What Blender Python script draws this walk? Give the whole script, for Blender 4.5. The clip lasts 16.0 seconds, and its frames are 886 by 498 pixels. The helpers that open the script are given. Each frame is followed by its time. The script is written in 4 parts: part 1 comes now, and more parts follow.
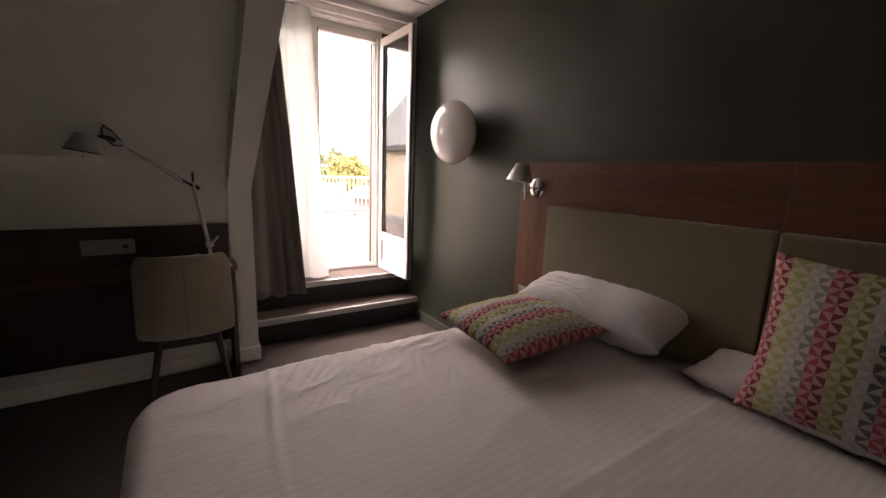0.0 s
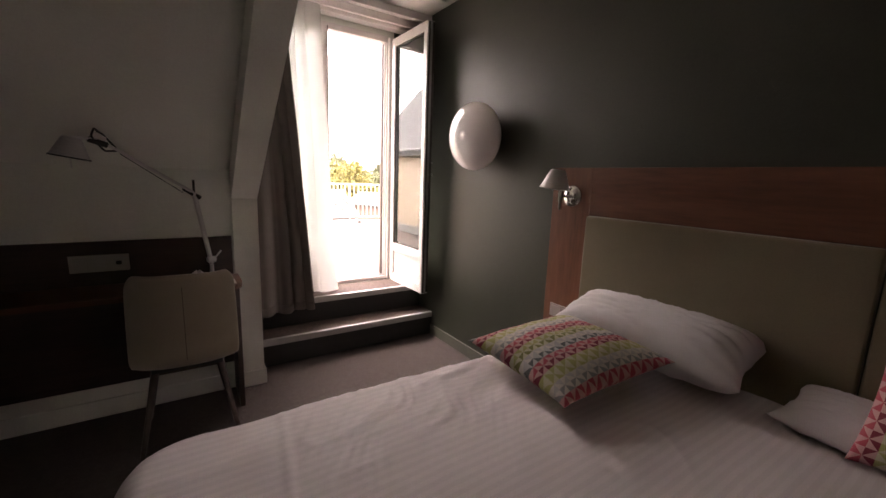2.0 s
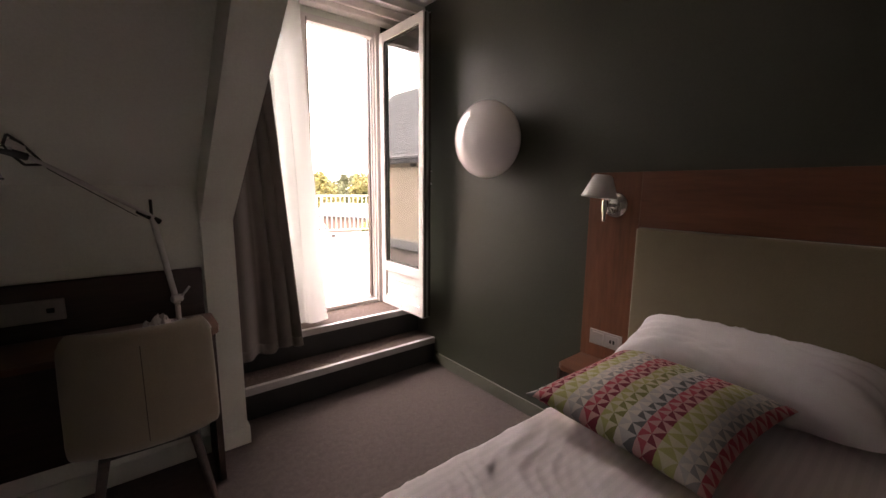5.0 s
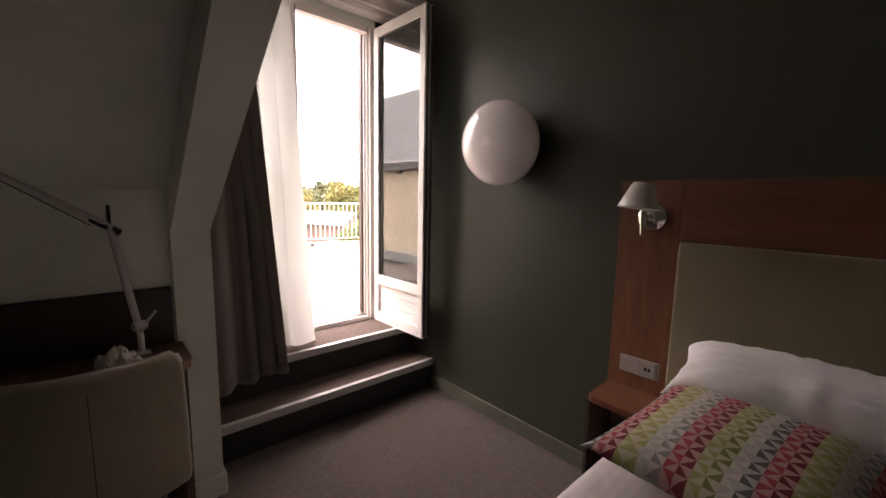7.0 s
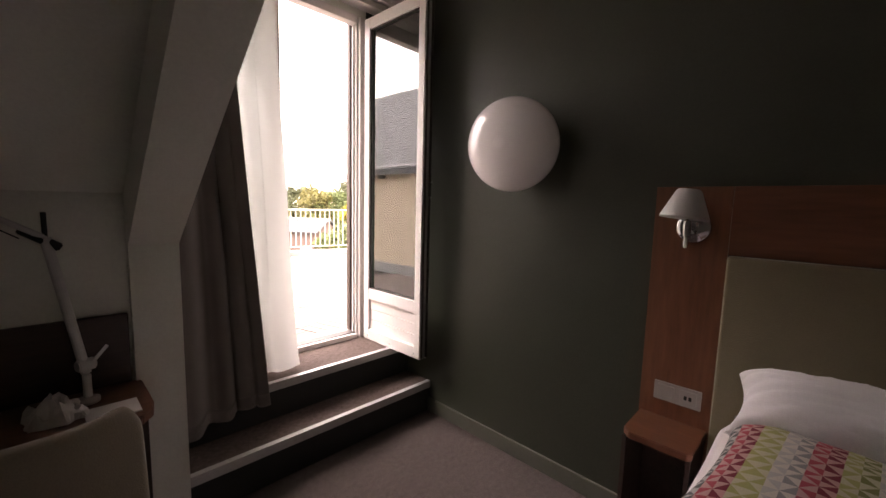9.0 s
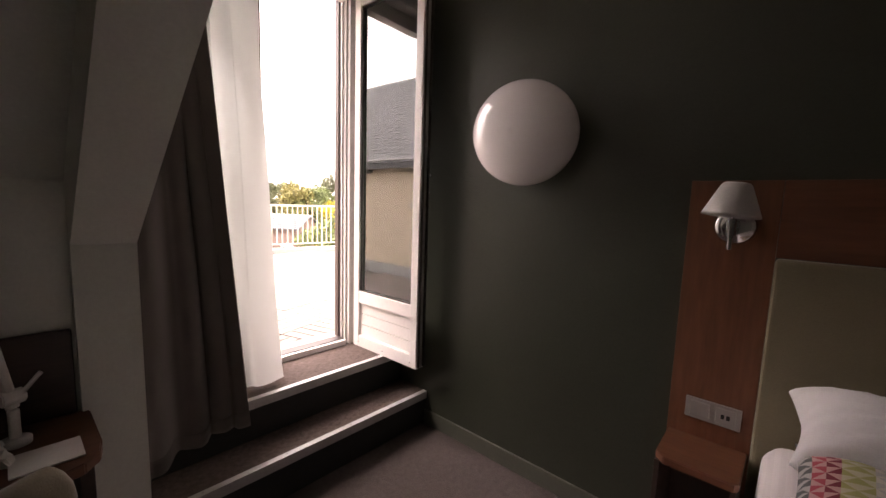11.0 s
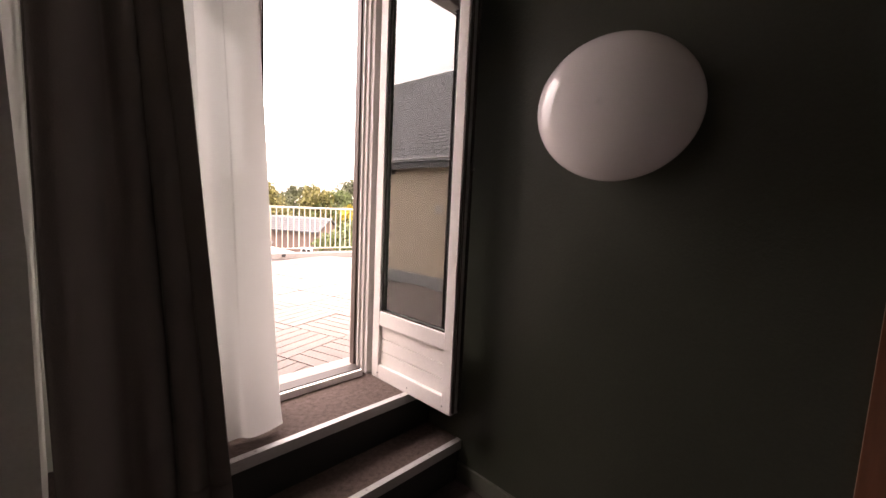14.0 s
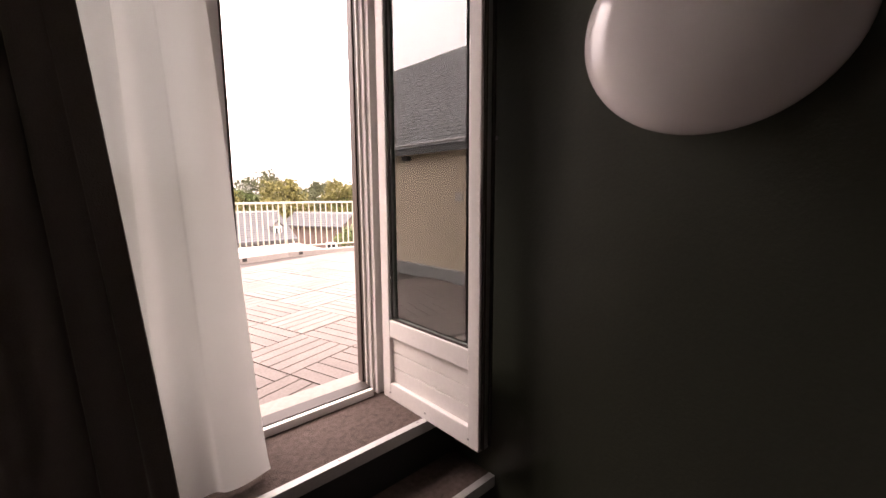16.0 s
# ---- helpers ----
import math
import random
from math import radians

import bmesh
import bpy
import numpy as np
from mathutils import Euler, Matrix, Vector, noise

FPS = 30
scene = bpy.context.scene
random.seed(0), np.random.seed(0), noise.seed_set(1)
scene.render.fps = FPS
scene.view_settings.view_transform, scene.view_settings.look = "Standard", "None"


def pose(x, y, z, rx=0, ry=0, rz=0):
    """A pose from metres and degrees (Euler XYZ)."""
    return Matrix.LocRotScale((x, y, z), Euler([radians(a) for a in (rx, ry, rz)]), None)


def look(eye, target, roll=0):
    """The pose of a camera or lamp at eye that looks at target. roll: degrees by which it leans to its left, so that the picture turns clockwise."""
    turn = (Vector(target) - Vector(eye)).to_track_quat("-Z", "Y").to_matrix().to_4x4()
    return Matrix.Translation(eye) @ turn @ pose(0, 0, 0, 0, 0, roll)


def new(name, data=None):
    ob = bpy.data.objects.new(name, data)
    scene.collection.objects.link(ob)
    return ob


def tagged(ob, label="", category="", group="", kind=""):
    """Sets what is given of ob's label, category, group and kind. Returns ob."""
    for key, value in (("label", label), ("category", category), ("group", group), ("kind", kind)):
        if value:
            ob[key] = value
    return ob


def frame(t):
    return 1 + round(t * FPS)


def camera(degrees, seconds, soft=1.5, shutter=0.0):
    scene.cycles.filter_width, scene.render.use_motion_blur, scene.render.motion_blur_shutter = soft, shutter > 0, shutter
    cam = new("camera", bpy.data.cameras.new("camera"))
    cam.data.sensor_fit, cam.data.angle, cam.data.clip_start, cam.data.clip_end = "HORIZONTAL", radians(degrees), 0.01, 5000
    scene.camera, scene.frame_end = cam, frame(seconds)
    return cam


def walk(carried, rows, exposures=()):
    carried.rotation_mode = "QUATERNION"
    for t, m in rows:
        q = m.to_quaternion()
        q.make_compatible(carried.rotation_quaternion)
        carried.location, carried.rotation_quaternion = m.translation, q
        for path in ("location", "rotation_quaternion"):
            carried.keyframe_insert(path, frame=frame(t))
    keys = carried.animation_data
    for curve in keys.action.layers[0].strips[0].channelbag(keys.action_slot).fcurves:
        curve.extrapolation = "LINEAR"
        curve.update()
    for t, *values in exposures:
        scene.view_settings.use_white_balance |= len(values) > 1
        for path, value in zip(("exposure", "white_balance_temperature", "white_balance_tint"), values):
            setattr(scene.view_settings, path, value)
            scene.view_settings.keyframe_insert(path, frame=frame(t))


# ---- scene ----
cam = camera(96.0, 16.0)
PATH = [
    (0, (0.409, 0.807, 1.365), (1.501, 2.44, 0.991), 2.3),
    (0.5, (0.416, 0.858, 1.366), (1.474, 2.512, 0.984), 1.9),
    (1, (0.42, 0.909, 1.364), (1.465, 2.574, 0.995), 1.7),
    (1.5, (0.413, 1.004, 1.362), (1.486, 2.652, 0.997), 2.2),
    (2, (0.419, 1.075, 1.366), (1.511, 2.715, 1.021), 2.1),
    (2.5, (0.403, 1.152, 1.375), (1.513, 2.782, 1.04), 2.1),
    (3, (0.403, 1.23, 1.379), (1.523, 2.848, 1.023), 2.3),
    (3.5, (0.388, 1.321, 1.377), (1.56, 2.909, 1.053), 2.0),
    (4, (0.41, 1.397, 1.379), (1.599, 2.975, 1.067), 1.2),
    (6.5, (0.413, 1.775, 1.363), (1.715, 3.269, 1.093), 0.8),
    (7, (0.436, 1.849, 1.365), (1.759, 3.327, 1.106), 1.2),
    (7.5, (0.444, 1.908, 1.369), (1.77, 3.381, 1.098), 1.8),
    (8, (0.45, 1.995, 1.365), (1.81, 3.439, 1.111), 1.4),
    (8.5, (0.463, 2.076, 1.364), (1.852, 3.497, 1.138), 1.9),
    (9, (0.481, 2.137, 1.362), (1.901, 3.529, 1.139), 1.5),
    (11.5, (0.606, 2.42, 1.348), (2.088, 3.741, 1.106), 2.1),
    (12, (0.655, 2.5, 1.363), (2.115, 3.84, 1.096), 2.6),
    (12.5, (0.692, 2.56, 1.349), (2.155, 3.895, 1.073), 2.1),
    (13, (0.741, 2.61, 1.344), (2.164, 3.99, 1.074), 2.5),
    (13.5, (0.787, 2.678, 1.357), (2.216, 4.051, 1.092), 2.4),
    (14, (0.839, 2.754, 1.328), (2.256, 4.15, 1.115), 2.7),
    (14.5, (0.927, 2.829, 1.335), (2.331, 4.237, 1.111), 1.1),
    (15, (0.971, 2.884, 1.327), (2.355, 4.306, 1.072), 1.1),
    (15.5, (1.037, 2.944, 1.319), (2.393, 4.391, 1.054), 0.7),
    (16, (1.123, 3.005, 1.306), (2.447, 4.479, 1.037), -0.2),
]
EXPOSURES = [(0, 1.42, 7250, 25), (3.5, 1.24, 7250, 25), (7, 0.90, 7200, 24), (9, 0.70, 7200, 24), (12.5, 0.34, 7250, 26), (16, -0.22, 7250, 27)]
walk(cam, [(t, look(eye, target, roll)) for t, eye, target, roll in PATH], EXPOSURES)

# ---- light: a bright overcast sky, brighter towards the zenith ----
SUN_EL, SUN_ROT = radians(48), radians(-60)
world = bpy.data.worlds.new("overcast_sky")
scene.world = world
world.use_nodes = True
wn, wl = world.node_tree.nodes, world.node_tree.links
wn.clear()
w_out = wn.new("ShaderNodeOutputWorld")
w_bg = wn.new("ShaderNodeBackground")
w_sky = wn.new("ShaderNodeTexSky")
w_sky.sky_type, w_sky.sun_disc = "NISHITA", False
w_sky.sun_elevation, w_sky.sun_rotation = SUN_EL, SUN_ROT
w_co = wn.new("ShaderNodeTexCoord")
w_sep = wn.new("ShaderNodeSeparateXYZ")
wl.new(w_co.outputs["Generated"], w_sep.inputs[0])
w_map = wn.new("ShaderNodeMapRange")
w_map.inputs["From Min"].default_value, w_map.inputs["From Max"].default_value = 0.0, 1.0
w_map.inputs["To Min"].default_value, w_map.inputs["To Max"].default_value = 3.9, 14.0
wl.new(w_sep.outputs["Z"], w_map.inputs["Value"])
w_noise = wn.new("ShaderNodeTexNoise")
w_noise.inputs["Scale"].default_value, w_noise.inputs["Detail"].default_value = 2.2, 5
wl.new(w_co.outputs["Generated"], w_noise.inputs["Vector"])
w_cl = wn.new("ShaderNodeMapRange")
w_cl.inputs["From Min"].default_value, w_cl.inputs["From Max"].default_value = 0.3, 0.7
w_cl.inputs["To Min"].default_value, w_cl.inputs["To Max"].default_value = 0.75, 1.2
wl.new(w_noise.outputs["Fac"], w_cl.inputs["Value"])
w_mul = wn.new("ShaderNodeMath")
w_mul.operation = "MULTIPLY"
wl.new(w_map.outputs[0], w_mul.inputs[0])
wl.new(w_cl.outputs[0], w_mul.inputs[1])
w_cloud = wn.new("ShaderNodeVectorMath")
w_cloud.operation = "SCALE"
w_cloud.inputs[0].default_value = (1.0, 0.93, 0.90)
wl.new(w_mul.outputs[0], w_cloud.inputs["Scale"])
w_mix = wn.new("ShaderNodeMix")
w_mix.data_type = "RGBA"
w_mix.inputs["Factor"].default_value = 0.93
wl.new(w_sky.outputs[0], w_mix.inputs["A"])
wl.new(w_cloud.outputs[0], w_mix.inputs["B"])
wl.new(w_mix.outputs["Result"], w_bg.inputs["Color"])
w_bg.inputs["Strength"].default_value = 1.0
wl.new(w_bg.outputs[0], w_out.inputs[0])

sun = new("sun", bpy.data.lights.new("sun", "SUN"))
sun.data.energy, sun.data.angle, sun.data.color = 1.0, radians(20), (1.0, 0.95, 0.88)
sun.matrix_world = look((0, 0, 20), (8, -6, 8))

# ---- materials ----


def mat(name, color, rough=0.6, metal=0.0, vary=0.18, scale=6.0, fine=90.0, bump=0.15, dist=0.002, spec=0.5, stretch=(1, 1, 1), island=0.0, rand=0.0, sheen=0.0):
    """A surface with variation at two scales and a fine relief."""
    m = bpy.data.materials.new(name)
    m.use_nodes = True
    n, l = m.node_tree.nodes, m.node_tree.links
    b = n["Principled BSDF"]
    co = n.new("ShaderNodeTexCoord")
    mp = n.new("ShaderNodeMapping")
    mp.inputs["Scale"].default_value = stretch
    l.new(co.outputs["Object"], mp.inputs["Vector"])
    n1, n2 = n.new("ShaderNodeTexNoise"), n.new("ShaderNodeTexNoise")
    n1.inputs["Scale"].default_value, n1.inputs["Detail"].default_value = scale, 4
    n2.inputs["Scale"].default_value, n2.inputs["Detail"].default_value = fine, 3
    for q in (n1, n2):
        l.new(mp.outputs[0], q.inputs["Vector"])
    add = n.new("ShaderNodeMath")
    add.operation = "ADD"
    l.new(n1.outputs["Fac"], add.inputs[0])
    l.new(n2.outputs["Fac"], add.inputs[1])
    rng = n.new("ShaderNodeMapRange")
    rng.inputs["From Min"].default_value, rng.inputs["From Max"].default_value = 0.6, 1.4
    rng.inputs["To Min"].default_value, rng.inputs["To Max"].default_value = 1 - vary, 1 + vary
    l.new(add.outputs[0], rng.inputs["Value"])
    fac = rng.outputs[0]
    for amount, node, out in ((island, "ShaderNodeNewGeometry", "Random Per Island"), (rand, "ShaderNodeObjectInfo", "Random")):
        if amount:
            g = n.new(node)
            r2 = n.new("ShaderNodeMapRange")
            r2.inputs["To Min"].default_value, r2.inputs["To Max"].default_value = 1 - amount, 1 + amount
            l.new(g.outputs[out], r2.inputs["Value"])
            mm = n.new("ShaderNodeMath")
            mm.operation = "MULTIPLY"
            l.new(fac, mm.inputs[0])
            l.new(r2.outputs[0], mm.inputs[1])
            fac = mm.outputs[0]
    sc = n.new("ShaderNodeVectorMath")
    sc.operation = "SCALE"
    sc.inputs[0].default_value = color
    l.new(fac, sc.inputs["Scale"])
    l.new(sc.outputs[0], b.inputs["Base Color"])
    rr = n.new("ShaderNodeMapRange")
    rr.inputs["To Min"].default_value, rr.inputs["To Max"].default_value = max(rough - 0.08, 0.02), min(rough + 0.08, 1)
    l.new(n1.outputs["Fac"], rr.inputs["Value"])
    l.new(rr.outputs[0], b.inputs["Roughness"])
    b.inputs["Metallic"].default_value = metal
    b.inputs["Specular IOR Level"].default_value = spec
    b.inputs["Sheen Weight"].default_value = sheen
    if bump:
        bp = n.new("ShaderNodeBump")
        bp.inputs["Strength"].default_value, bp.inputs["Distance"].default_value = bump, dist
        l.new(n2.outputs["Fac"], bp.inputs["Height"])
        l.new(bp.outputs[0], b.inputs["Normal"])
    return m


GREEN_WALL = mat("olive_green_wall_paint", (0.043, 0.049, 0.034), 0.42, vary=0.12, scale=2.2, fine=110, bump=0.3, dist=0.003, spec=0.6)
BASEBOARD = mat("olive_green_gloss_paint", (0.125, 0.13, 0.105), 0.35, vary=0.08, scale=5, fine=60, bump=0.05)
WHITE_WALL = mat("off_white_wall_paint", (0.83, 0.855, 0.785), 0.7, vary=0.06, scale=2.5, fine=120, bump=0.25)
CEILING = mat("white_ceiling_tile", (0.84, 0.82, 0.79), 0.8, vary=0.05, scale=5, fine=200, bump=0.2)
CARPET = mat("brown_grey_carpet", (0.092, 0.072, 0.066), 0.95, vary=0.4, scale=38, fine=200, bump=0.9, dist=0.004, spec=0.1, sheen=0.2)
STEP_CARPET = mat("dark_step_carpet", (0.105, 0.08, 0.071), 0.95, vary=0.5, scale=45, fine=230, bump=0.9, dist=0.004, spec=0.1)
RISER = mat("near_black_riser", (0.016, 0.016, 0.015), 0.6)
ALU = mat("brushed_aluminium", (0.50, 0.49, 0.48), 0.6, metal=0.35, vary=0.15, scale=8, fine=200, stretch=(0.2, 1, 1), bump=0.1)
LAMP_ALU = mat("satin_silver_lamp_finish", (0.66, 0.655, 0.64), 0.38, metal=0.25, vary=0.08, scale=9, fine=180, bump=0.05)
CHROME = mat("chrome", (0.72, 0.71, 0.70), 0.12, metal=1.0, vary=0.05, bump=0)
PVC = mat("white_window_paint", (0.80, 0.77, 0.75), 0.4, vary=0.05, scale=4, fine=60, bump=0.08)
RUBBER = mat("dark_brown_rubber_seal", (0.035, 0.026, 0.022), 0.6)
JAMB = mat("brown_grey_metal", (0.11, 0.085, 0.075), 0.45, metal=0.2)
SCREW = mat("steel_screw", (0.35, 0.34, 0.33), 0.4, metal=0.9)
WOOD = mat("reddish_cherry_veneer", (0.165, 0.068, 0.036), 0.42, vary=0.3, scale=9, fine=60, stretch=(1, 1, 0.12), bump=0.12)
WOOD_Y = mat("reddish_cherry_veneer_across", (0.15, 0.061, 0.033), 0.42, vary=0.3, scale=9, fine=60, stretch=(1, 0.12, 1), bump=0.12)
DESK_TOP = mat("red_brown_desk_veneer", (0.125, 0.052, 0.028), 0.36, vary=0.3, scale=9, fine=60, stretch=(0.12, 1, 1), bump=0.12)
WENGE = mat("dark_wenge_veneer", (0.048, 0.028, 0.023), 0.38, vary=0.35, scale=9, fine=70, stretch=(0.12, 1, 1), bump=0.12)
UPHOLST = mat("olive_beige_upholstery", (0.205, 0.178, 0.115), 0.85, vary=0.12, scale=4, fine=350, bump=0.5, spec=0.2, sheen=0.3)
CHAIR_FABRIC = mat("taupe_chair_fabric", (0.26, 0.225, 0.165), 0.85, vary=0.12, scale=6, fine=300, bump=0.5, spec=0.2, sheen=0.3)
SEAM = mat("dark_seam", (0.08, 0.06, 0.05), 0.9)
PLASTIC = mat("silver_plastic", (0.42, 0.40, 0.38), 0.4, vary=0.06, metal=0.3, bump=0.05)
PLASTIC_W = mat("white_plastic", (0.7, 0.68, 0.65), 0.35, vary=0.04, bump=0.03)
BLACK = mat("black_plastic", (0.02, 0.02, 0.02), 0.45)
LINEN = mat("white_pillow_cotton", (0.74, 0.72, 0.73), 0.85, vary=0.05, scale=5, fine=260, bump=0.25, spec=0.2, sheen=0.15)
PAPER = mat("crumpled_white_paper", (0.75, 0.73, 0.70), 0.8, vary=0.06)
DRAPE = mat("taupe_drape_cloth", (0.140, 0.122, 0.110), 0.9, vary=0.14, scale=6, fine=320, bump=0.5, spec=0.15, sheen=0.2)
OPAL = mat("opal_white_glass", (0.74, 0.70, 0.70), 0.10, vary=0.03, scale=3, fine=5, bump=0.25, dist=0.01, spec=0.6)
STUCCO = mat("beige_stucco", (0.47, 0.405, 0.315), 0.9, vary=0.1, scale=1.2, fine=25, bump=0)
SLATE = mat("grey_slate", (0.11, 0.117, 0.122), 0.6, vary=0.25, scale=3, fine=40, bump=0.3, island=0.22)
ZINC = mat("weathered_zinc", (0.30, 0.31, 0.305), 0.5, metal=0.4, vary=0.12)
DECK = mat("weathered_grey_decking", (0.140, 0.119, 0.109), 0.85, vary=0.28, scale=5, fine=70, bump=0.4, rand=0.12, island=0.10)
DECK_GAP = mat("dark_terrace_membrane", (0.05, 0.042, 0.038), 0.9, vary=0.3)
CONCRETE = mat("pale_concrete", (0.26, 0.235, 0.215), 0.9, vary=0.15, scale=2, fine=40, bump=0.4)
RAIL_PAINT = mat("white_rail_paint", (0.52, 0.50, 0.40), 0.4, vary=0.06)
RENDER_W = mat("pale_house_render", (0.20, 0.185, 0.175), 0.9, vary=0.12, scale=0.6, fine=20)
HOUSE_ROOF = mat("pale_grey_roof_slates", (0.075, 0.076, 0.08), 0.7, vary=0.2, scale=0.8, fine=14, island=0.15)
HOUSE_GLASS = mat("dark_window_glass", (0.03, 0.033, 0.035), 0.1)
BRICK_RED = mat("brown_brick_wall", (0.16, 0.115, 0.10), 0.9, vary=0.2, scale=1, fine=18)
GRASS = mat("grass", (0.075, 0.095, 0.035), 0.95, vary=0.35, scale=0.4, fine=8)
BARK = mat("bark", (0.09, 0.07, 0.05), 0.95, vary=0.3, scale=4, fine=30)
LEAF_A = mat("green_leaves", (0.075, 0.10, 0.03), 0.7, vary=0.3, scale=0.5, fine=6, bump=0, island=0.5)
LEAF_B = mat("yellowing_leaves", (0.135, 0.125, 0.035), 0.7, vary=0.3, scale=0.5, fine=6, bump=0, island=0.5)
LEAF_C = mat("dark_green_leaves", (0.07, 0.08, 0.035), 0.7, vary=0.3, scale=0.5, fine=6, bump=0, island=0.5)
LEAF_D = mat("bright_yellow_leaves", (0.30, 0.25, 0.02), 0.7, vary=0.3, scale=0.5, fine=6, bump=0, island=0.5)


def striped_cotton():
    """White satin-stripe cotton: narrow woven bands differ in sheen and tone."""
    m = mat("satin_stripe_cotton", (0.79, 0.745, 0.75), 0.7, vary=0.05, scale=4, fine=260, bump=0.2, spec=0.3, sheen=0.15)
    n, l = m.node_tree.nodes, m.node_tree.links
    b = n["Principled BSDF"]
    co = n.new("ShaderNodeTexCoord")
    wv = n.new("ShaderNodeTexWave")
    wv.wave_type, wv.bands_direction, wv.wave_profile = "BANDS", "Y", "SIN"
    wv.inputs["Scale"].default_value = 11.0
    wv.inputs["Distortion"].default_value, wv.inputs["Detail Scale"].default_value = 0.3, 0.5
    l.new(co.outputs["Object"], wv.inputs["Vector"])
    st = n.new("ShaderNodeMapRange")
    st.inputs["From Min"].default_value, st.inputs["From Max"].default_value = 0.4, 0.6
    st.inputs["To Min"].default_value, st.inputs["To Max"].default_value = 0.96, 1.018
    l.new(wv.outputs["Fac"], st.inputs["Value"])
    old = b.inputs["Base Color"].links[0].from_socket
    sc = n.new("ShaderNodeVectorMath")
    sc.operation = "SCALE"
    l.new(old, sc.inputs[0])
    l.new(st.outputs[0], sc.inputs["Scale"])
    l.new(sc.outputs[0], b.inputs["Base Color"])
    return m


SHEET = striped_cotton()


def sheer():
    m = mat("white_sheer_voile", (0.82, 0.79, 0.77), 0.9, vary=0.05, scale=5, fine=500, bump=0.1, spec=0.1)
    n, l = m.node_tree.nodes, m.node_tree.links
    b, out = n["Principled BSDF"], n["Material Output"]
    tl, tp = n.new("ShaderNodeBsdfTranslucent"), n.new("ShaderNodeBsdfTransparent")
    tl.inputs["Color"].default_value = (0.51, 0.51, 0.485, 1)
    m1, m2 = n.new("ShaderNodeMixShader"), n.new("ShaderNodeMixShader")
    m1.inputs[0].default_value, m2.inputs[0].default_value = 0.55, 0.035
    l.new(b.outputs[0], m1.inputs[1])
    l.new(tl.outputs[0], m1.inputs[2])
    l.new(m1.outputs[0], m2.inputs[1])
    l.new(tp.outputs[0], m2.inputs[2])
    l.new(m2.outputs[0], out.inputs["Surface"])
    return m


SHEER = sheer()


def pane_glass():
    """Thin double glazing: a mirror-like share that grows at grazing angles, the rest clear."""
    m = bpy.data.materials.new("double_glazing")
    m.use_nodes = True
    n, l = m.node_tree.nodes, m.node_tree.links
    n.remove(n["Principled BSDF"])
    gl, tp, mx, fr = n.new("ShaderNodeBsdfGlossy"), n.new("ShaderNodeBsdfTransparent"), n.new("ShaderNodeMixShader"), n.new("ShaderNodeFresnel")
    gl.inputs["Roughness"].default_value = 0.0
    gl.inputs["Color"].default_value = (0.92, 0.96, 0.95, 1)
    tp.inputs["Color"].default_value = (0.90, 0.93, 0.92, 1)
    fr.inputs["IOR"].default_value = 2.35
    l.new(fr.outputs[0], mx.inputs[0])
    l.new(tp.outputs[0], mx.inputs[1])
    l.new(gl.outputs[0], mx.inputs[2])
    l.new(mx.outputs[0], n["Material Output"].inputs["Surface"])
    return m


GLASS = pane_glass()

CUSHION = {key: mat(key + "_cushion_print", c, 0.85, vary=0.1, scale=12, fine=300, bump=0.4, spec=0.2) for key, c in {
    "red": (0.40, 0.075, 0.10), "dark_red": (0.20, 0.035, 0.055), "rose": (0.52, 0.30, 0.29),
    "lime": (0.36, 0.36, 0.15), "olive": (0.20, 0.21, 0.08), "pale_lime": (0.50, 0.48, 0.33),
    "pale_grey": (0.44, 0.43, 0.42), "grey": (0.27, 0.27, 0.275), "dark_grey": (0.12, 0.125, 0.13), "pale": (0.56, 0.52, 0.47)}.items()}

# ---- mesh helpers ----


def mesh_of(name, bm, materials, smooth=False):
    me = bpy.data.meshes.new(name)
    bm.normal_update()
    bm.to_mesh(me)
    bm.free()
    for m in materials if isinstance(materials, (list, tuple)) else [materials]:
        me.materials.append(m)
    if smooth:
        me.shade_smooth()
    return me


def part(name, bm, material, parent, label="", smooth=False):
    ob = new(name, mesh_of(name, bm, material, smooth))
    ob.parent = parent
    return tagged(ob, label)


def thing(name, label, category, at=(0, 0, 0), rz=0.0, group="", kind="", rx=0.0, ry=0.0):
    ob = new(name)
    ob.empty_display_size = 0.1
    ob.matrix_world = pose(at[0], at[1], at[2], rx, ry, rz)
    return tagged(ob, label, category, group, kind)


def single(name, bm, material, label, category="", kind="", at=(0, 0, 0), smooth=False, group=""):
    ob = new(name, mesh_of(name, bm, material, smooth))
    ob.location = at
    return tagged(ob, label, category, group, kind)


def box(x0, x1, y0, y1, z0, z1, bev=0.0, seg=2, bm=None, m=None):
    out = bm or bmesh.new()
    b = bmesh.new()
    bmesh.ops.create_cube(b, size=1)
    for v in b.verts:
        v.co = Vector(((x0 + x1) / 2 + v.co.x * (x1 - x0), (y0 + y1) / 2 + v.co.y * (y1 - y0), (z0 + z1) / 2 + v.co.z * (z1 - z0)))
    if bev:
        bmesh.ops.bevel(b, geom=b.edges[:], offset=bev, segments=seg, affect="EDGES", profile=0.6)
    if m is not None:
        bmesh.ops.transform(b, matrix=m, verts=b.verts)
    me = bpy.data.meshes.new("tmp")
    b.to_mesh(me)
    b.free()
    out.from_mesh(me)
    bpy.data.meshes.remove(me)
    return out


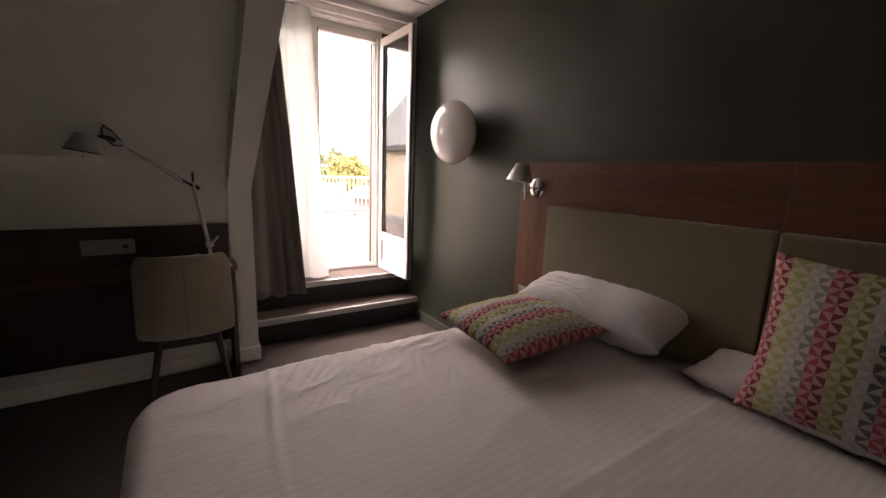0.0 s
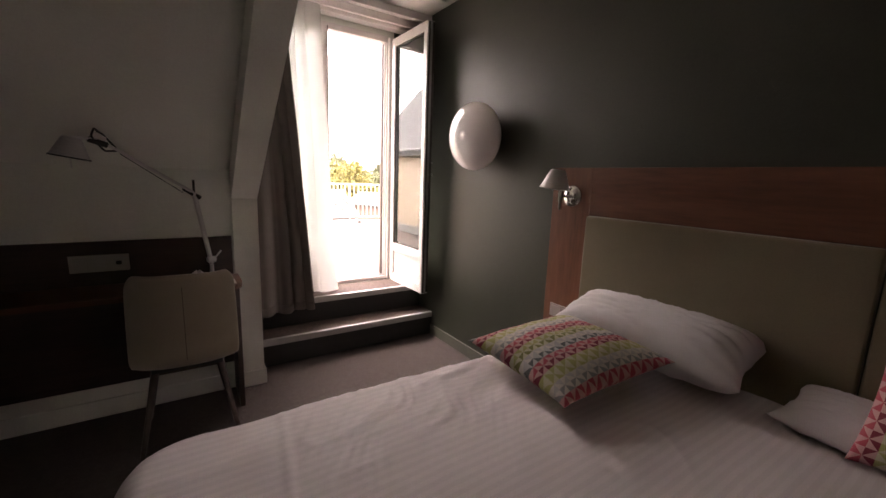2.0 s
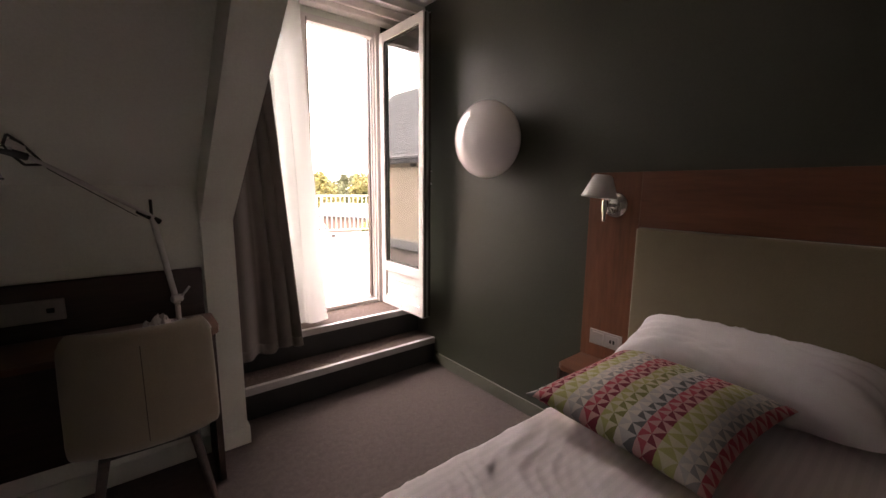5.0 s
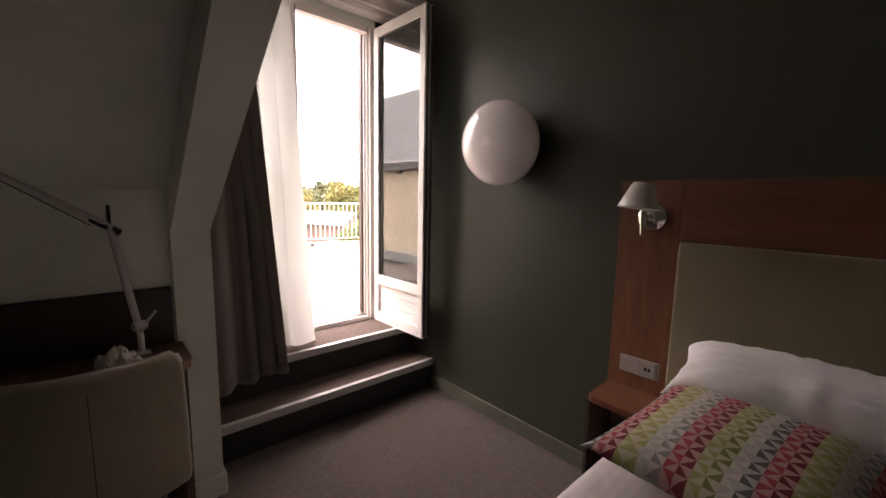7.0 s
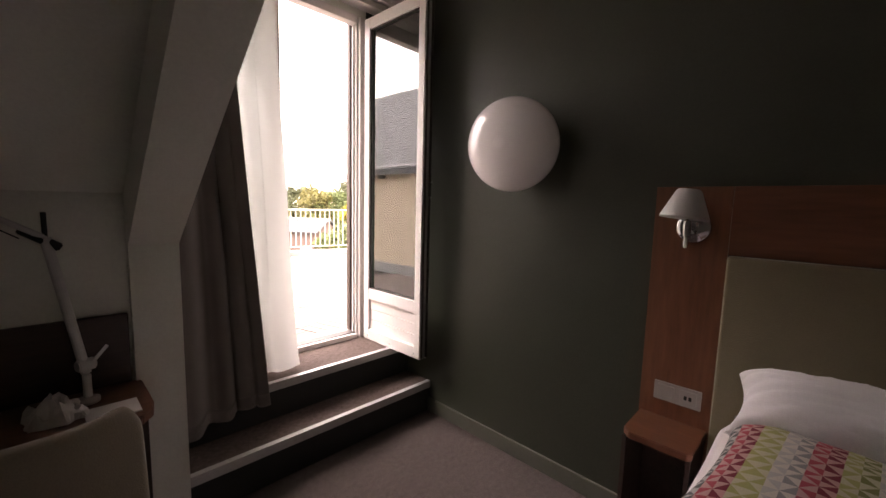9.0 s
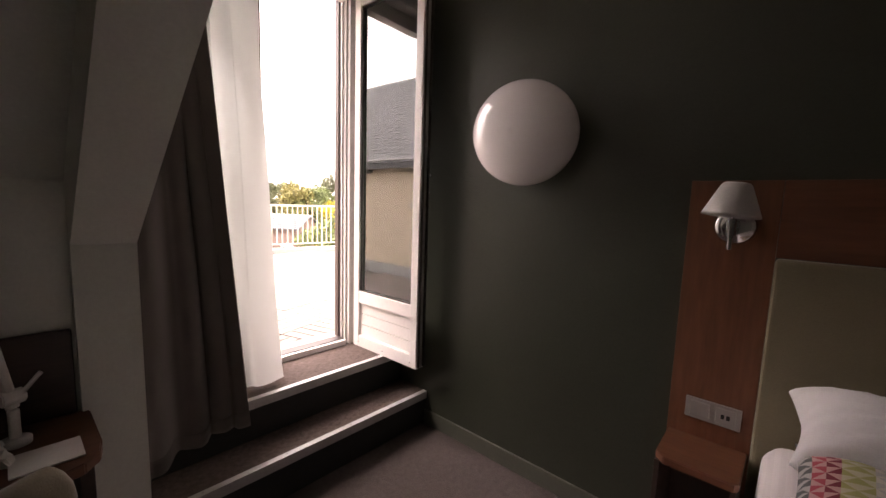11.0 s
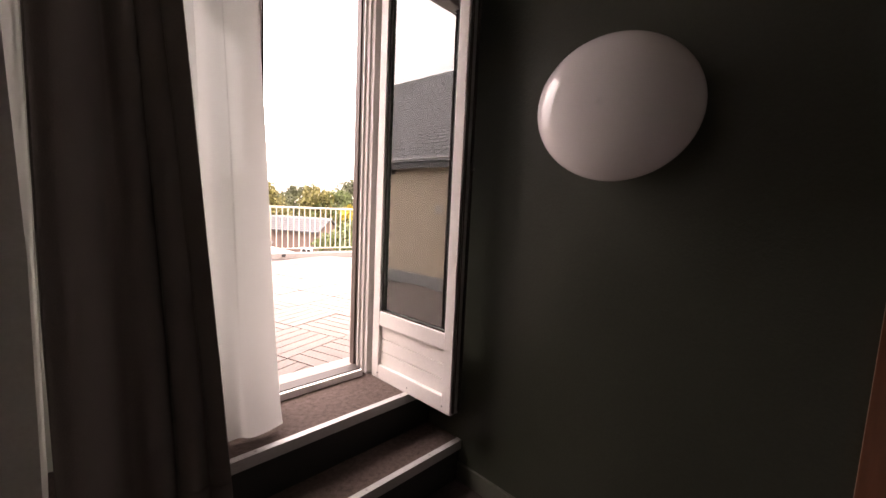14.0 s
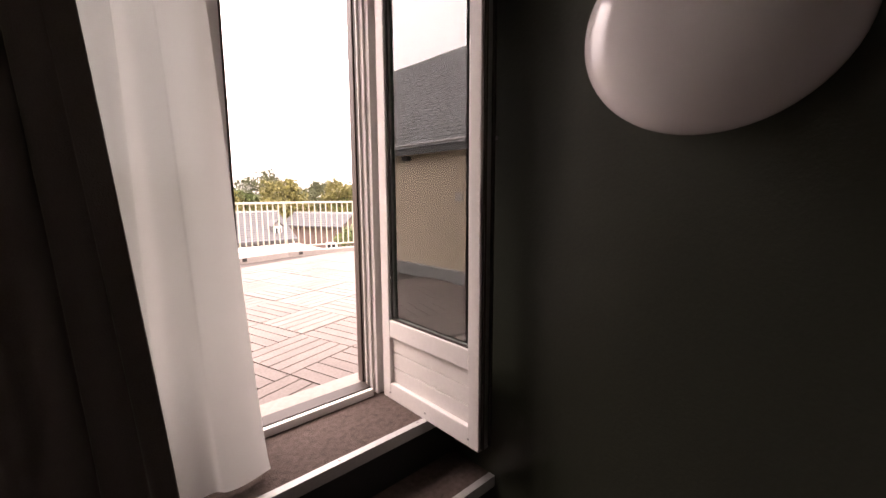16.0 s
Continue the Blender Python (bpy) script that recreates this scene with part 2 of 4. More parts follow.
def tube(p, q, r0, r1=None, n=14, bm=None, bev=0.0):
    """A rod from p to q."""
    out = bm or bmesh.new()
    p, q = Vector(p), Vector(q)
    r1 = r0 if r1 is None else r1
    b = bmesh.new()
    bmesh.ops.create_cone(b, cap_ends=True, segments=n, radius1=r0, radius2=r1, depth=(q - p).length)
    if bev:
        rim = [e for e in b.edges if abs(e.verts[0].co.z - e.verts[1].co.z) < 1e-6]
        bmesh.ops.bevel(b, geom=rim, offset=bev, segments=2, affect="EDGES")
    m = Matrix.Translation((p + q) / 2) @ (q - p).to_track_quat("Z", "Y").to_matrix().to_4x4()
    bmesh.ops.transform(b, matrix=m, verts=b.verts)
    me = bpy.data.meshes.new("tmp")
    b.to_mesh(me)
    b.free()
    out.from_mesh(me)
    bpy.data.meshes.remove(me)
    return out


def lathe(profile, n=40, m=None, bm=None):
    """Turns a profile of (radius, height) round z."""
    b = bm or bmesh.new()
    rings = []
    for r, z in profile:
        ring = []
        for i in range(n):
            a = 2 * math.pi * i / n
            co = Vector((r * math.cos(a), r * math.sin(a), z))
            ring.append(b.verts.new(m @ co if m else co))
        rings.append(ring)
    for lo, hi in zip(rings, rings[1:]):
        for i in range(n):
            b.faces.new((lo[i], lo[(i + 1) % n], hi[(i + 1) % n], hi[i]))
    b.faces.new(rings[0][::-1])
    b.faces.new(rings[-1])
    return b


def prism(points, axis, a, b_, bm=None):
    """Extrudes a polygon of 2D points along an axis from a to b_. axis x: points are (y, z); y: (x, z); z: (x, y)."""
    b = bm or bmesh.new()

    def put(p, w):
        return {"x": (w, p[0], p[1]), "y": (p[0], w, p[1]), "z": (p[0], p[1], w)}[axis]
    lo = [b.verts.new(put(p, a)) for p in points]
    hi = [b.verts.new(put(p, b_)) for p in points]
    n = len(points)
    for i in range(n):
        b.faces.new((lo[i], lo[(i + 1) % n], hi[(i + 1) % n], hi[i]))
    b.faces.new(lo[::-1])
    b.faces.new(hi)
    bmesh.ops.recalc_face_normals(b, faces=b.faces[:])
    return b


def grid(nu, nv, f, bm=None, close_u=False):
    b = bm or bmesh.new()
    vs = [[b.verts.new(f(i / nu, j / nv)) for j in range(nv + 1)] for i in range(nu + 1)]
    for i in range(nu):
        for j in range(nv):
            b.faces.new((vs[i][j], vs[i + 1][j], vs[i + 1][j + 1], vs[i][j + 1]))
    return b


def solid(ob, t, offset=-1):
    md = ob.modifiers.new("thickness", "SOLIDIFY")
    md.thickness, md.offset = t, offset
    return ob


# ---- the room ----
EAST, NORTH, KNEE, CHEEK, CEIL = 2.24, 4.50, 3.78, 0.82, 2.66
WEST, SOUTH = -1.7, -1.2
RISE = math.tan(radians(35))     # pitch of the sloped ceiling
KINK = 1.37
SLOPE_TOP = KNEE - (CEIL - KINK) / RISE

single("floor", box(WEST - 0.1, EAST + 0.1, SOUTH - 0.1, NORTH + 0.15, -0.12, 0.0), CARPET, "brown-grey low-pile carpet on the room floor", "floor", "structure")
single("wall_east", box(EAST, EAST + 0.15, SOUTH - 0.1, NORTH + 0.15, 0, CEIL + 0.1), GREEN_WALL, "dark olive-green painted plaster wall behind the bed", "wall", "structure")
# south and west walls stay out of view; off-white is assumed, to bounce daylight
single("wall_south", box(WEST, EAST, SOUTH - 0.1, SOUTH, 0, CEIL + 0.1), WHITE_WALL, "unseen closing wall, off-white to bounce daylight", "wall", "structure")
single("wall_west", box(WEST - 0.1, WEST, SOUTH - 0.1, NORTH + 0.15, 0, CEIL + 0.1), WHITE_WALL, "unseen closing wall, off-white to bounce daylight", "wall", "structure")
single("wall_north", box(WEST, CHEEK - 0.006, KNEE, KNEE + 0.12, 0, KINK), WHITE_WALL, "off-white painted low wall under the sloped ceiling", "wall", "structure")
single("sloped_ceiling", prism([(KNEE, KINK), (SLOPE_TOP, CEIL), (SLOPE_TOP, CEIL + 0.16), (KNEE + 0.12, KINK + 0.06), (KNEE + 0.12, KINK)], "x", WEST, CHEEK - 0.004),
       WHITE_WALL, "off-white painted sloping attic ceiling", "ceiling", "structure")
single("dormer_cheek", prism([(KNEE - 0.035, 0), (NORTH + 0.15, 0), (NORTH + 0.15, CEIL + 0.011), (KNEE - 0.035 - (CEIL - 1.206) / RISE, CEIL + 0.011), (KNEE - 0.035, 1.206)], "x", CHEEK - 0.14, CHEEK),
       WHITE_WALL, "off-white painted post and sloping cheek of the dormer", "wall", "structure")
# ceiling of square mineral tiles between thin bars
bm = box(WEST, EAST, SOUTH, NORTH + 0.15, CEIL + 0.012, CEIL + 0.1)
for i in range(8):
    for j in range(11):
        x0, y0 = EAST - 0.05 - 0.6 * (i + 1), NORTH - 0.12 - 0.6 * (j + 1)
        if x0 > WEST - 0.3 and y0 > SOUTH - 0.3:
            box(max(x0, WEST) + 0.012, x0 + 0.588, max(y0, SOUTH) + 0.012, y0 + 0.588, CEIL, CEIL + 0.0115, bm=bm)
single("ceiling", bm, CEILING, "white square-tile suspended ceiling", "ceiling", "structure")
single("cornice", box(CHEEK, EAST, NORTH - 0.10, NORTH, CEIL - 0.045, CEIL - 0.002, 0.008), PVC, "white painted cornice box above the window", "trim", "structure")
single("baseboard", box(EAST - 0.014, EAST, 2.68, 3.955, 0, 0.088, 0.004), BASEBOARD, "olive-green painted skirting board", "baseboard", "structure")
single("baseboard", box(CHEEK - 0.137, CHEEK + 0.012, KNEE - 0.049, KNEE - 0.035, 0, 0.10, 0.004), WHITE_WALL, "off-white skirting at the foot of the post", "baseboard", "structure")
single("baseboard", box(CHEEK, CHEEK + 0.012, KNEE - 0.034, 3.944, 0, 0.10, 0.003), WHITE_WALL, "off-white skirting beside the step", "baseboard", "structure")
single("baseboard", box(WEST, CHEEK - 0.15, KNEE - 0.012, KNEE, 0, 0.10, 0.004), WHITE_WALL, "off-white skirting board under the desk", "baseboard", "structure")


def carpet_step(z0, z1, y0, y1, label):
    """A carpeted step with a dark riser and a screwed metal nosing."""
    s = thing("carpet_step", label, "step", (0, 0, 0), kind="structure", group="steps to the terrace door")
    part("riser", box(CHEEK + 0.001, EAST - 0.001, y0 + 0.012, y1, z0, z1 - 0.008), RISER, s, "near-black riser")
    part("tread", box(CHEEK + 0.001, EAST - 0.001, y0 + 0.028, y1, z1 - 0.0075, z1), STEP_CARPET, s, "dark carpeted tread")
    b = prism([(y0, z1 - 0.042), (y0, z1 + 0.003), (y0 + 0.029, z1 + 0.003), (y0 + 0.029, z1 + 0.0005), (y0 + 0.011, z1 + 0.0005), (y0 + 0.011, z1 - 0.042)], "x", CHEEK + 0.001, EAST - 0.001)
    part("nosing", b, ALU, s, "aluminium stair nosing")
    for k in range(4):
        x = CHEEK + 0.2 + 0.34 * k
        part("screw", tube((x, y0 + 0.017, z1 + 0.002), (x, y0 + 0.017, z1 + 0.0045), 0.005, n=10), SCREW, s)
    return s


carpet_step(0.0, 0.20, 3.945, NORTH + 0.1, "lower carpeted step with aluminium nosing")
carpet_step(0.20, 0.40, 4.165, NORTH + 0.1, "upper carpeted step with aluminium nosing")

# ---- window wall and French window ----
OPEN_L, OPEN_R, SILL, HEAD = 0.90, 2.10, 0.40, 2.57
wall_w = thing("wall_window", "painted wall around the terrace window", "wall", kind="structure")
part("wall_side", box(OPEN_R, EAST - 0.001, NORTH, NORTH + 0.15, 0.0, CEIL + 0.011), GREEN_WALL, wall_w)
part("wall_side", box(CHEEK + 0.001, OPEN_L, NORTH, NORTH + 0.15, 0.401, CEIL + 0.011), WHITE_WALL, wall_w)
part("lintel", box(OPEN_L, OPEN_R, NORTH, NORTH + 0.15, HEAD, CEIL + 0.011), WHITE_WALL, wall_w)
part("wall_foot", box(CHEEK + 0.001, OPEN_R, NORTH + 0.101, NORTH + 0.15, 0.0, SILL - 0.02), WHITE_WALL, wall_w)

win = thing("window_1", "white French window, one leaf open inwards", "window", (0, 0, 0), kind="structure")
fr = bmesh.new()
FY0, FY1 = NORTH - 0.012, NORTH + 0.055
box(OPEN_L, OPEN_L + 0.045, FY0, FY1, SILL, HEAD, 0.004, bm=fr)
for x0, x1, y0 in ((2.030, 2.0415, FY1 - 0.010), (2.042, 2.0535, FY1 - 0.035), (2.054, OPEN_R, FY1 - 0.060)):
    box(x0, x1, y0, FY1, SILL, HEAD, 0.002, bm=fr)
box(OPEN_L + 0.045, 2.030, FY0, FY1, HEAD - 0.05, HEAD, 0.004, bm=fr)
box(OPEN_L + 0.045, 2.030, FY0, FY0 + 0.022, SILL, SILL + 0.034, 0.004, bm=fr)
part("window_frame", fr, PVC, win)
part("seal", box(OPEN_L + 0.045, 2.030, FY0 + 0.023, FY1 + 0.03, SILL + 0.001, SILL + 0.038, 0.003), RUBBER, win, "dark threshold seal")
part("seal", box(2.034, OPEN_R, FY1 + 0.001, FY1 + 0.022, SILL + 0.04, HEAD - 0.05, 0.002), RUBBER, win, "dark jamb seal")
part("outer_jamb", box(2.030, OPEN_R, NORTH + 0.085, NORTH + 0.125, SILL + 0.03, HEAD, 0.003), JAMB, win, "grey metal outer jamb")
part("outer_jamb", box(OPEN_L, OPEN_L + 0.06, NORTH + 0.085, NORTH + 0.15, SILL + 0.03, HEAD, 0.003), JAMB, win, "grey metal outer jamb")
part("window_sill", box(OPEN_L, OPEN_R, NORTH + 0.086, NORTH + 0.215, SILL - 0.03, SILL + 0.022, 0.004), CONCRETE, win, "pale outer sill")


def leaf(width, height, parent, name):
    """A glazed leaf with a boarded lower panel; local x runs from its hinge, y through it, z up."""
    th, st = 0.066, 0.054
    e = new(name)
    e.parent = parent
    f = bmesh.new()
    box(0, st, 0, th, 0, height, 0.005, bm=f)
    box(width - st, width, 0, th, 0, height, 0.005, bm=f)
    box(st, width - st, 0.001, th - 0.001, 0, 0.075, 0.004, bm=f)
    box(st, width - st, 0.001, th - 0.001, height - 0.068, height, 0.004, bm=f)
    box(st, width - st, 0.001, th - 0.001, 0.29, 0.365, 0.004, bm=f)
    part("sash_frame", f, PVC, e)
    for k in range(3):
        z = 0.076 + k * 0.0715
        part("panel_board", box(st, width - st, 0.018, 0.036, z, z + 0.0675, 0.003), PVC, e)
    part("pane", box(st - 0.004, width - st + 0.004, 0.026, 0.030, 0.361, height - 0.064), GLASS, e).visible_shadow = False
    for y0, y1 in ((0.012, 0.018), (0.038, 0.044)):
        g = bmesh.new()
        box(st, st + 0.008, y0, y1, 0.365, height - 0.068, bm=g)
        box(width - st - 0.008, width - st, y0, y1, 0.365, height - 0.068, bm=g)
        box(st, width - st, y0, y1, 0.365, 0.373, bm=g)
        box(st, width - st, y0, y1, height - 0.076, height - 0.068, bm=g)
        part("glazing_seal", g, RUBBER, e)
    for x in (0.05, width / 2, width - 0.05):
        for y in (-0.001,):
            part("screw", tube((x, y, 0.03), (x, 0.003, 0.03), 0.0045, n=8), SCREW, e)
    part("edge_seal", box(width, width + 0.010, 0.010, 0.020, 0.01, height - 0.01, 0.002), RUBBER, e, "dark edge seal")
    part("edge_strip", box(width, width + 0.006, 0.0205, 0.044, 0.005, height - 0.005, 0.002), ZINC, e, "grey metal edge strip")
    part("edge_seal", box(width, width + 0.012, 0.046, 0.058, 0.01, height - 0.01, 0.002), RUBBER, e, "dark edge seal")
    return e


LEAF_W, LEAF_H = 0.578, 2.15
shut = leaf(LEAF_W - 0.002, LEAF_H - 0.02, win, "closed_leaf")
shut.matrix_basis = pose(OPEN_L + 0.02, NORTH - 0.03, SILL + 0.022)
ajar = leaf(LEAF_W, LEAF_H, win, "open_leaf")
ajar.matrix_basis = pose(2.070, 4.468, SILL, 0, 0, -88.8)
part("handle", tube((LEAF_W - 0.03, 0.056, 1.0), (LEAF_W - 0.03, 0.095, 1.0), 0.009), ALU, ajar, "metal handle")
part("latch", tube((LEAF_W + 0.008, 0.07, 1.09), (LEAF_W - 0.004, 0.07, 1.09), 0.006, n=10), SCREW, ajar)

# ---- curtains ----


def curtain(name, label, material, at, xl, xr, z1, folds, depth, seed, thick, forward=0.0):
    """A hanging cloth with a stitched hem; xl and xr give its edges at a height share h (0 bottom, 1 top)."""
    t = thing(name, label, "curtain", at)

    def f(u, h, off=0.0):
        x = xl(h) + (xr(h) - xl(h)) * u
        ph = folds * 2 * math.pi * (u + 0.06 * math.sin(7 * u + seed) + 0.02 * math.sin(3 * h + 5 * u))
        amp = depth * (0.55 + 0.45 * math.sin(3 * u + seed)) * (1.15 - 0.3 * h)
        d = amp * (math.sin(ph + 0.6 * math.sin(2 * h + seed)) + 0.25 * math.sin(2 * ph + seed))
        d += 0.02 * noise.noise(Vector((u * 5, h * 3, seed)))
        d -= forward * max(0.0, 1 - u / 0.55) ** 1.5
        z = z1 * h + (1 - h) * 0.008 * math.sin(ph * 0.5)
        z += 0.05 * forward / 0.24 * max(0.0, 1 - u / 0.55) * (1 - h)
        return Vector((x - at[0] + 0.012 * math.cos(ph), d + off, z))
    ob = part("cloth", grid(130, 50, f), material, t, smooth=True)
    if thick:
        hem = part("hem", grid(130, 3, lambda u, h: f(u, h * 0.028, -0.0035)), material, t, smooth=True)
        solid(ob, thick)
        solid(hem, 0.002)
    return t


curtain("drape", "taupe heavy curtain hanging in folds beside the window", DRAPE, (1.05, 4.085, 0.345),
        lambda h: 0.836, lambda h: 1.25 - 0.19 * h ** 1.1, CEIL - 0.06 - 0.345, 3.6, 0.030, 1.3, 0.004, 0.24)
curtain("sheer_curtain", "white sheer voile curtain drawn aside", SHEER, (1.2, 4.275, 0.415),
        lambda h: 0.92 + 0.02 * h, lambda h: 1.492 - 0.115 * h ** 0.75, CEIL - 0.06 - 0.415, 4.0, 0.032, 2.1, 0)
rail = thing("curtain_rail", "white double curtain rail under the ceiling", "curtain rail", (0, 0, 0))
for y in (4.085, 4.275):
    part("track", box(CHEEK + 0.002, EAST - 0.01, y - 0.012, y + 0.012, CEIL - 0.058, CEIL - 0.001, 0.003), PVC, rail)

# ---- bed ----
BX0, BX1, BY0, BY1, BZ = 0.235, 2.175, 0.28, 2.37, 0.61
bed = thing("bed", "wide made bed with white satin-stripe cotton cover", "bed", (1.2, 1.32, 0))
part("base", box(BX0 + 0.08 - 1.2, BX1 - 1.2, BY0 + 0.08 - 1.32, BY1 - 0.08 - 1.32, 0.08, 0.30, 0.015), WENGE, bed, "dark fabric bed base")
for sx in (-0.78, 0.85):
    for sy in (-0.85, 0.85):
        part("leg", tube((sx, sy, 0), (sx, sy, 0.081), 0.025, 0.03), BLACK, bed)
part("mattress", box(BX0 + 0.03 - 1.2, BX1 - 1.2, BY0 + 0.03 - 1.32, BY1 - 0.03 - 1.32, 0.301, BZ - 0.03, 0.05, 4), LINEN, bed)


def cover_point(u, v):
    # u runs from the foot to the headboard, v across; the cloth bends over the edges with a soft radius
    r, drop = 0.07, 0.36
    lx, ly = BX1 - BX0, BY1 - BY0
    arc = r * math.pi / 2
    tot_x, tot_y = drop + arc + lx - r, 2 * (drop + arc) + ly - 2 * r
    def wrap(s):
        if s < drop:
            return 0.0, -(r + drop - s)
        if s < drop + arc:
            a = (s - drop) / r
            return r - r * math.cos(a), -(r - r * math.sin(a))
        return r + s - drop - arc, 0.0
    px, fx = wrap(u * tot_x)
    sv = v * tot_y
    if sv <= tot_y / 2:
        py, fy = wrap(sv)
    else:
        py, fy = wrap(tot_y - sv)
        py = ly - py
    # the mattress corners are rounded in plan
    big = 0.17
    qy = min(py, ly - py)
    if px < big and qy < big:
        dx, dy = big - px, big - qy
        k = max(dx, dy) / max(1e-6, math.hypot(dx, dy))
        px, qy = big - dx * k, big - dy * k
        py = qy if py < ly / 2 else ly - qy
    x, y = BX0 + px, BY0 + py
    fall = min(fx, fy)
    z = BZ + fall
    p = Vector((x, y, 0))
    w = 0.006 * noise.noise(p * 2.1) + 0.004 * noise.noise(p * 5.3)
    # creases radiating near the far side and across the middle
    ridge = 1 - abs(noise.noise(Vector((x * 3.1 + y * 1.3, y * 6.0 - x * 2.2, 3.0))))
    near = math.exp(-((y - 2.2) / 0.28) ** 2) * math.exp(-((x - 1.15) / 0.45) ** 2)
    w += 0.006 * ridge ** 7 * (0.5 + 0.9 * near)
    fine = 1 - abs(noise.noise(Vector((3.5 * (0.8 * x + 0.6 * y), 27 * (0.8 * y - 0.6 * x) + 2.5 * noise.noise(p * 4), 8.0))))
    w += 0.009 * near * fine ** 4
    w += 0.0022 * near * noise.noise(Vector((x * 32 + y * 13, y * 30 - x * 19, 1.0)))
    w += 0.004 * math.exp(-((x - 0.62 - 0.05 * math.sin(3 * y)) / 0.012) ** 2)
    w += 0.004 * math.exp(-((y - 1.32) / 0.012) ** 2)
    if fall < -0.02:
        k = min(1, -fall / 0.3)
        out = 0.018 * k * math.sin(9 * (x if fy < fx else y) + 3 * noise.noise(p * 1.7))
        if fx <= fy:
            x -= out * 0.6
        if fy <= fx:
            y += out * (0.6 if py > ly / 2 else -0.6)
        w *= 0.3
    else:
        # the top crowns a little towards the middle
        w += 0.012 * math.sin(math.pi * max(0, min(1, px / lx))) * math.sin(math.pi * max(0, min(1, py / ly)))
    return Vector((x - 1.2, y - 1.32, z + w))


part("bed_cover", grid(240, 300, cover_point), SHEET, bed, "white satin-stripe cotton cover with creases", smooth=True)


def pillow(lx, ly, h, seed, crease=0.012, n=44):
    """A stuffed rectangular pillow: flat seam at the rim, corners drawn out."""
    b = bmesh.new()
    for side in (1, -1):
        def f(u, v, side=side):
            a, c = 2 * u - 1, 2 * v - 1
            t = max(0.0, (1 - abs(a) ** 2.3)) * max(0.0, (1 - abs(c) ** 4.5))
            pull = 1 - 0.11 * (1 - a * a) * abs(c) ** 2
            pull2 = 1 - 0.13 * (1 - c * c) * abs(a) ** 2
            z = side * h / 2 * t ** 0.54
            q = Vector((a * 3, c * 3, seed + side))
            rim = max(abs(a), abs(c))
            z += t ** 0.5 * crease * 0.7 * rim ** 3 * math.sin(17 * math.atan2(c, a) + 3 * noise.noise(q))
            z += t * crease * (0.8 * noise.noise(q * 0.8) + 0.7 * (1 - abs(noise.noise(Vector((a * 5, c * 13, seed))))) ** 6 * (1.1 - 0.6 * abs(c)))
            round_off = 1 - 0.04 * a ** 4 * c ** 4
            return Vector((a * lx / 2 * pull2 * round_off, c * ly / 2 * pull * round_off, z))
        grid(n, n, f, bm=b)
    bmesh.ops.remove_doubles(b, verts=b.verts, dist=0.0004)
    bmesh.ops.recalc_face_normals(b, faces=b.faces[:])
    return b


for seed, lx, ly, h, at, ry, rz in ((2.0, 0.35, 0.81, 0.235, (2.058, 1.935, 0.752), -15, 3), (7.0, 0.29, 0.70, 0.12, (2.075, 1.13, 0.678), -8, -3)):
    p = single("pillow", pillow(lx, ly, h, seed, 0.016), LINEN, "plump white cotton pillow against the headboard", "pillow", smooth=True, group="pillows on the bed")
    p.matrix_world = pose(*at, 0, ry, rz)


def cushion(size, h, seed, shift=11, cols=20, rows=20):
    """A square cushion whose print is cut into triangles: bands of colour with pinwheels."""
    b = bmesh.new()
    names = list(CUSHION)
    # strips: (triangle tone, ground tone)
    wheel = [("red", "rose"), ("dark_red", "rose"), ("pale_lime", "lime"), ("lime", "pale_lime"), ("pale_grey", "pale"), ("grey", "pale"),
             ("red", "rose"), ("dark_red", "rose"), ("lime", "pale_lime"), ("olive", "pale_lime"), ("pale_grey", "pale"), ("dark_grey", "pale_grey")]
    strips = [wheel[(k + shift) % 12] for k in range(cols)]

    def shape(a, c, side):
        t = max(0.0, 1 - abs(a) ** 2.6) * max(0.0, 1 - abs(c) ** 2.6)
        z = side * h / 2 * t ** 0.6 + 0.014 * t * noise.noise(Vector((a * 2.5, c * 2.5, seed + side)))
        return Vector((a * size / 2 * (1 - 0.10 * (1 - c * c) * a * a), c * size / 2 * (1 - 0.10 * (1 - a * a) * c * c), z))

    def tri(p, q, r, side, tone):
        pq, qr, rp = [((m[0] + k[0]) / 2, (m[1] + k[1]) / 2) for m, k in ((p, q), (q, r), (r, p))]
        for f3 in ((p, pq, rp), (pq, q, qr), (rp, qr, r), (pq, qr, rp)):
            face = b.faces.new([b.verts.new(shape(*s, side)) for s in f3])
            face.material_index = names.index(tone)
    for side in (1, -1):
        for i in range(rows):
            for j in range(cols):
                tone, ground = strips[j]
                u0, u1, v0, v1 = (2 * i / rows - 1, 2 * (i + 1) / rows - 1, 2 * j / cols - 1, 2 * (j + 1) / cols - 1)
                # pinwheels turn about the corners between two strips, every second row
                cu, fu = (u1, u0) if i % 2 else (u0, u1)
                cv, fv = (v1, v0) if j % 2 else (v0, v1)
                one, two = (cu, cv), (fu, fv)
                flip = (i + j) % 2
                tri(one, two, (cu, fv) if flip else (fu, cv), side, tone)
                tri(one, two, (fu, cv) if flip else (cu, fv), side, ground)
    bmesh.ops.remove_doubles(b, verts=b.verts, dist=0.0003)
    bmesh.ops.recalc_face_normals(b, faces=b.faces[:])
    return b


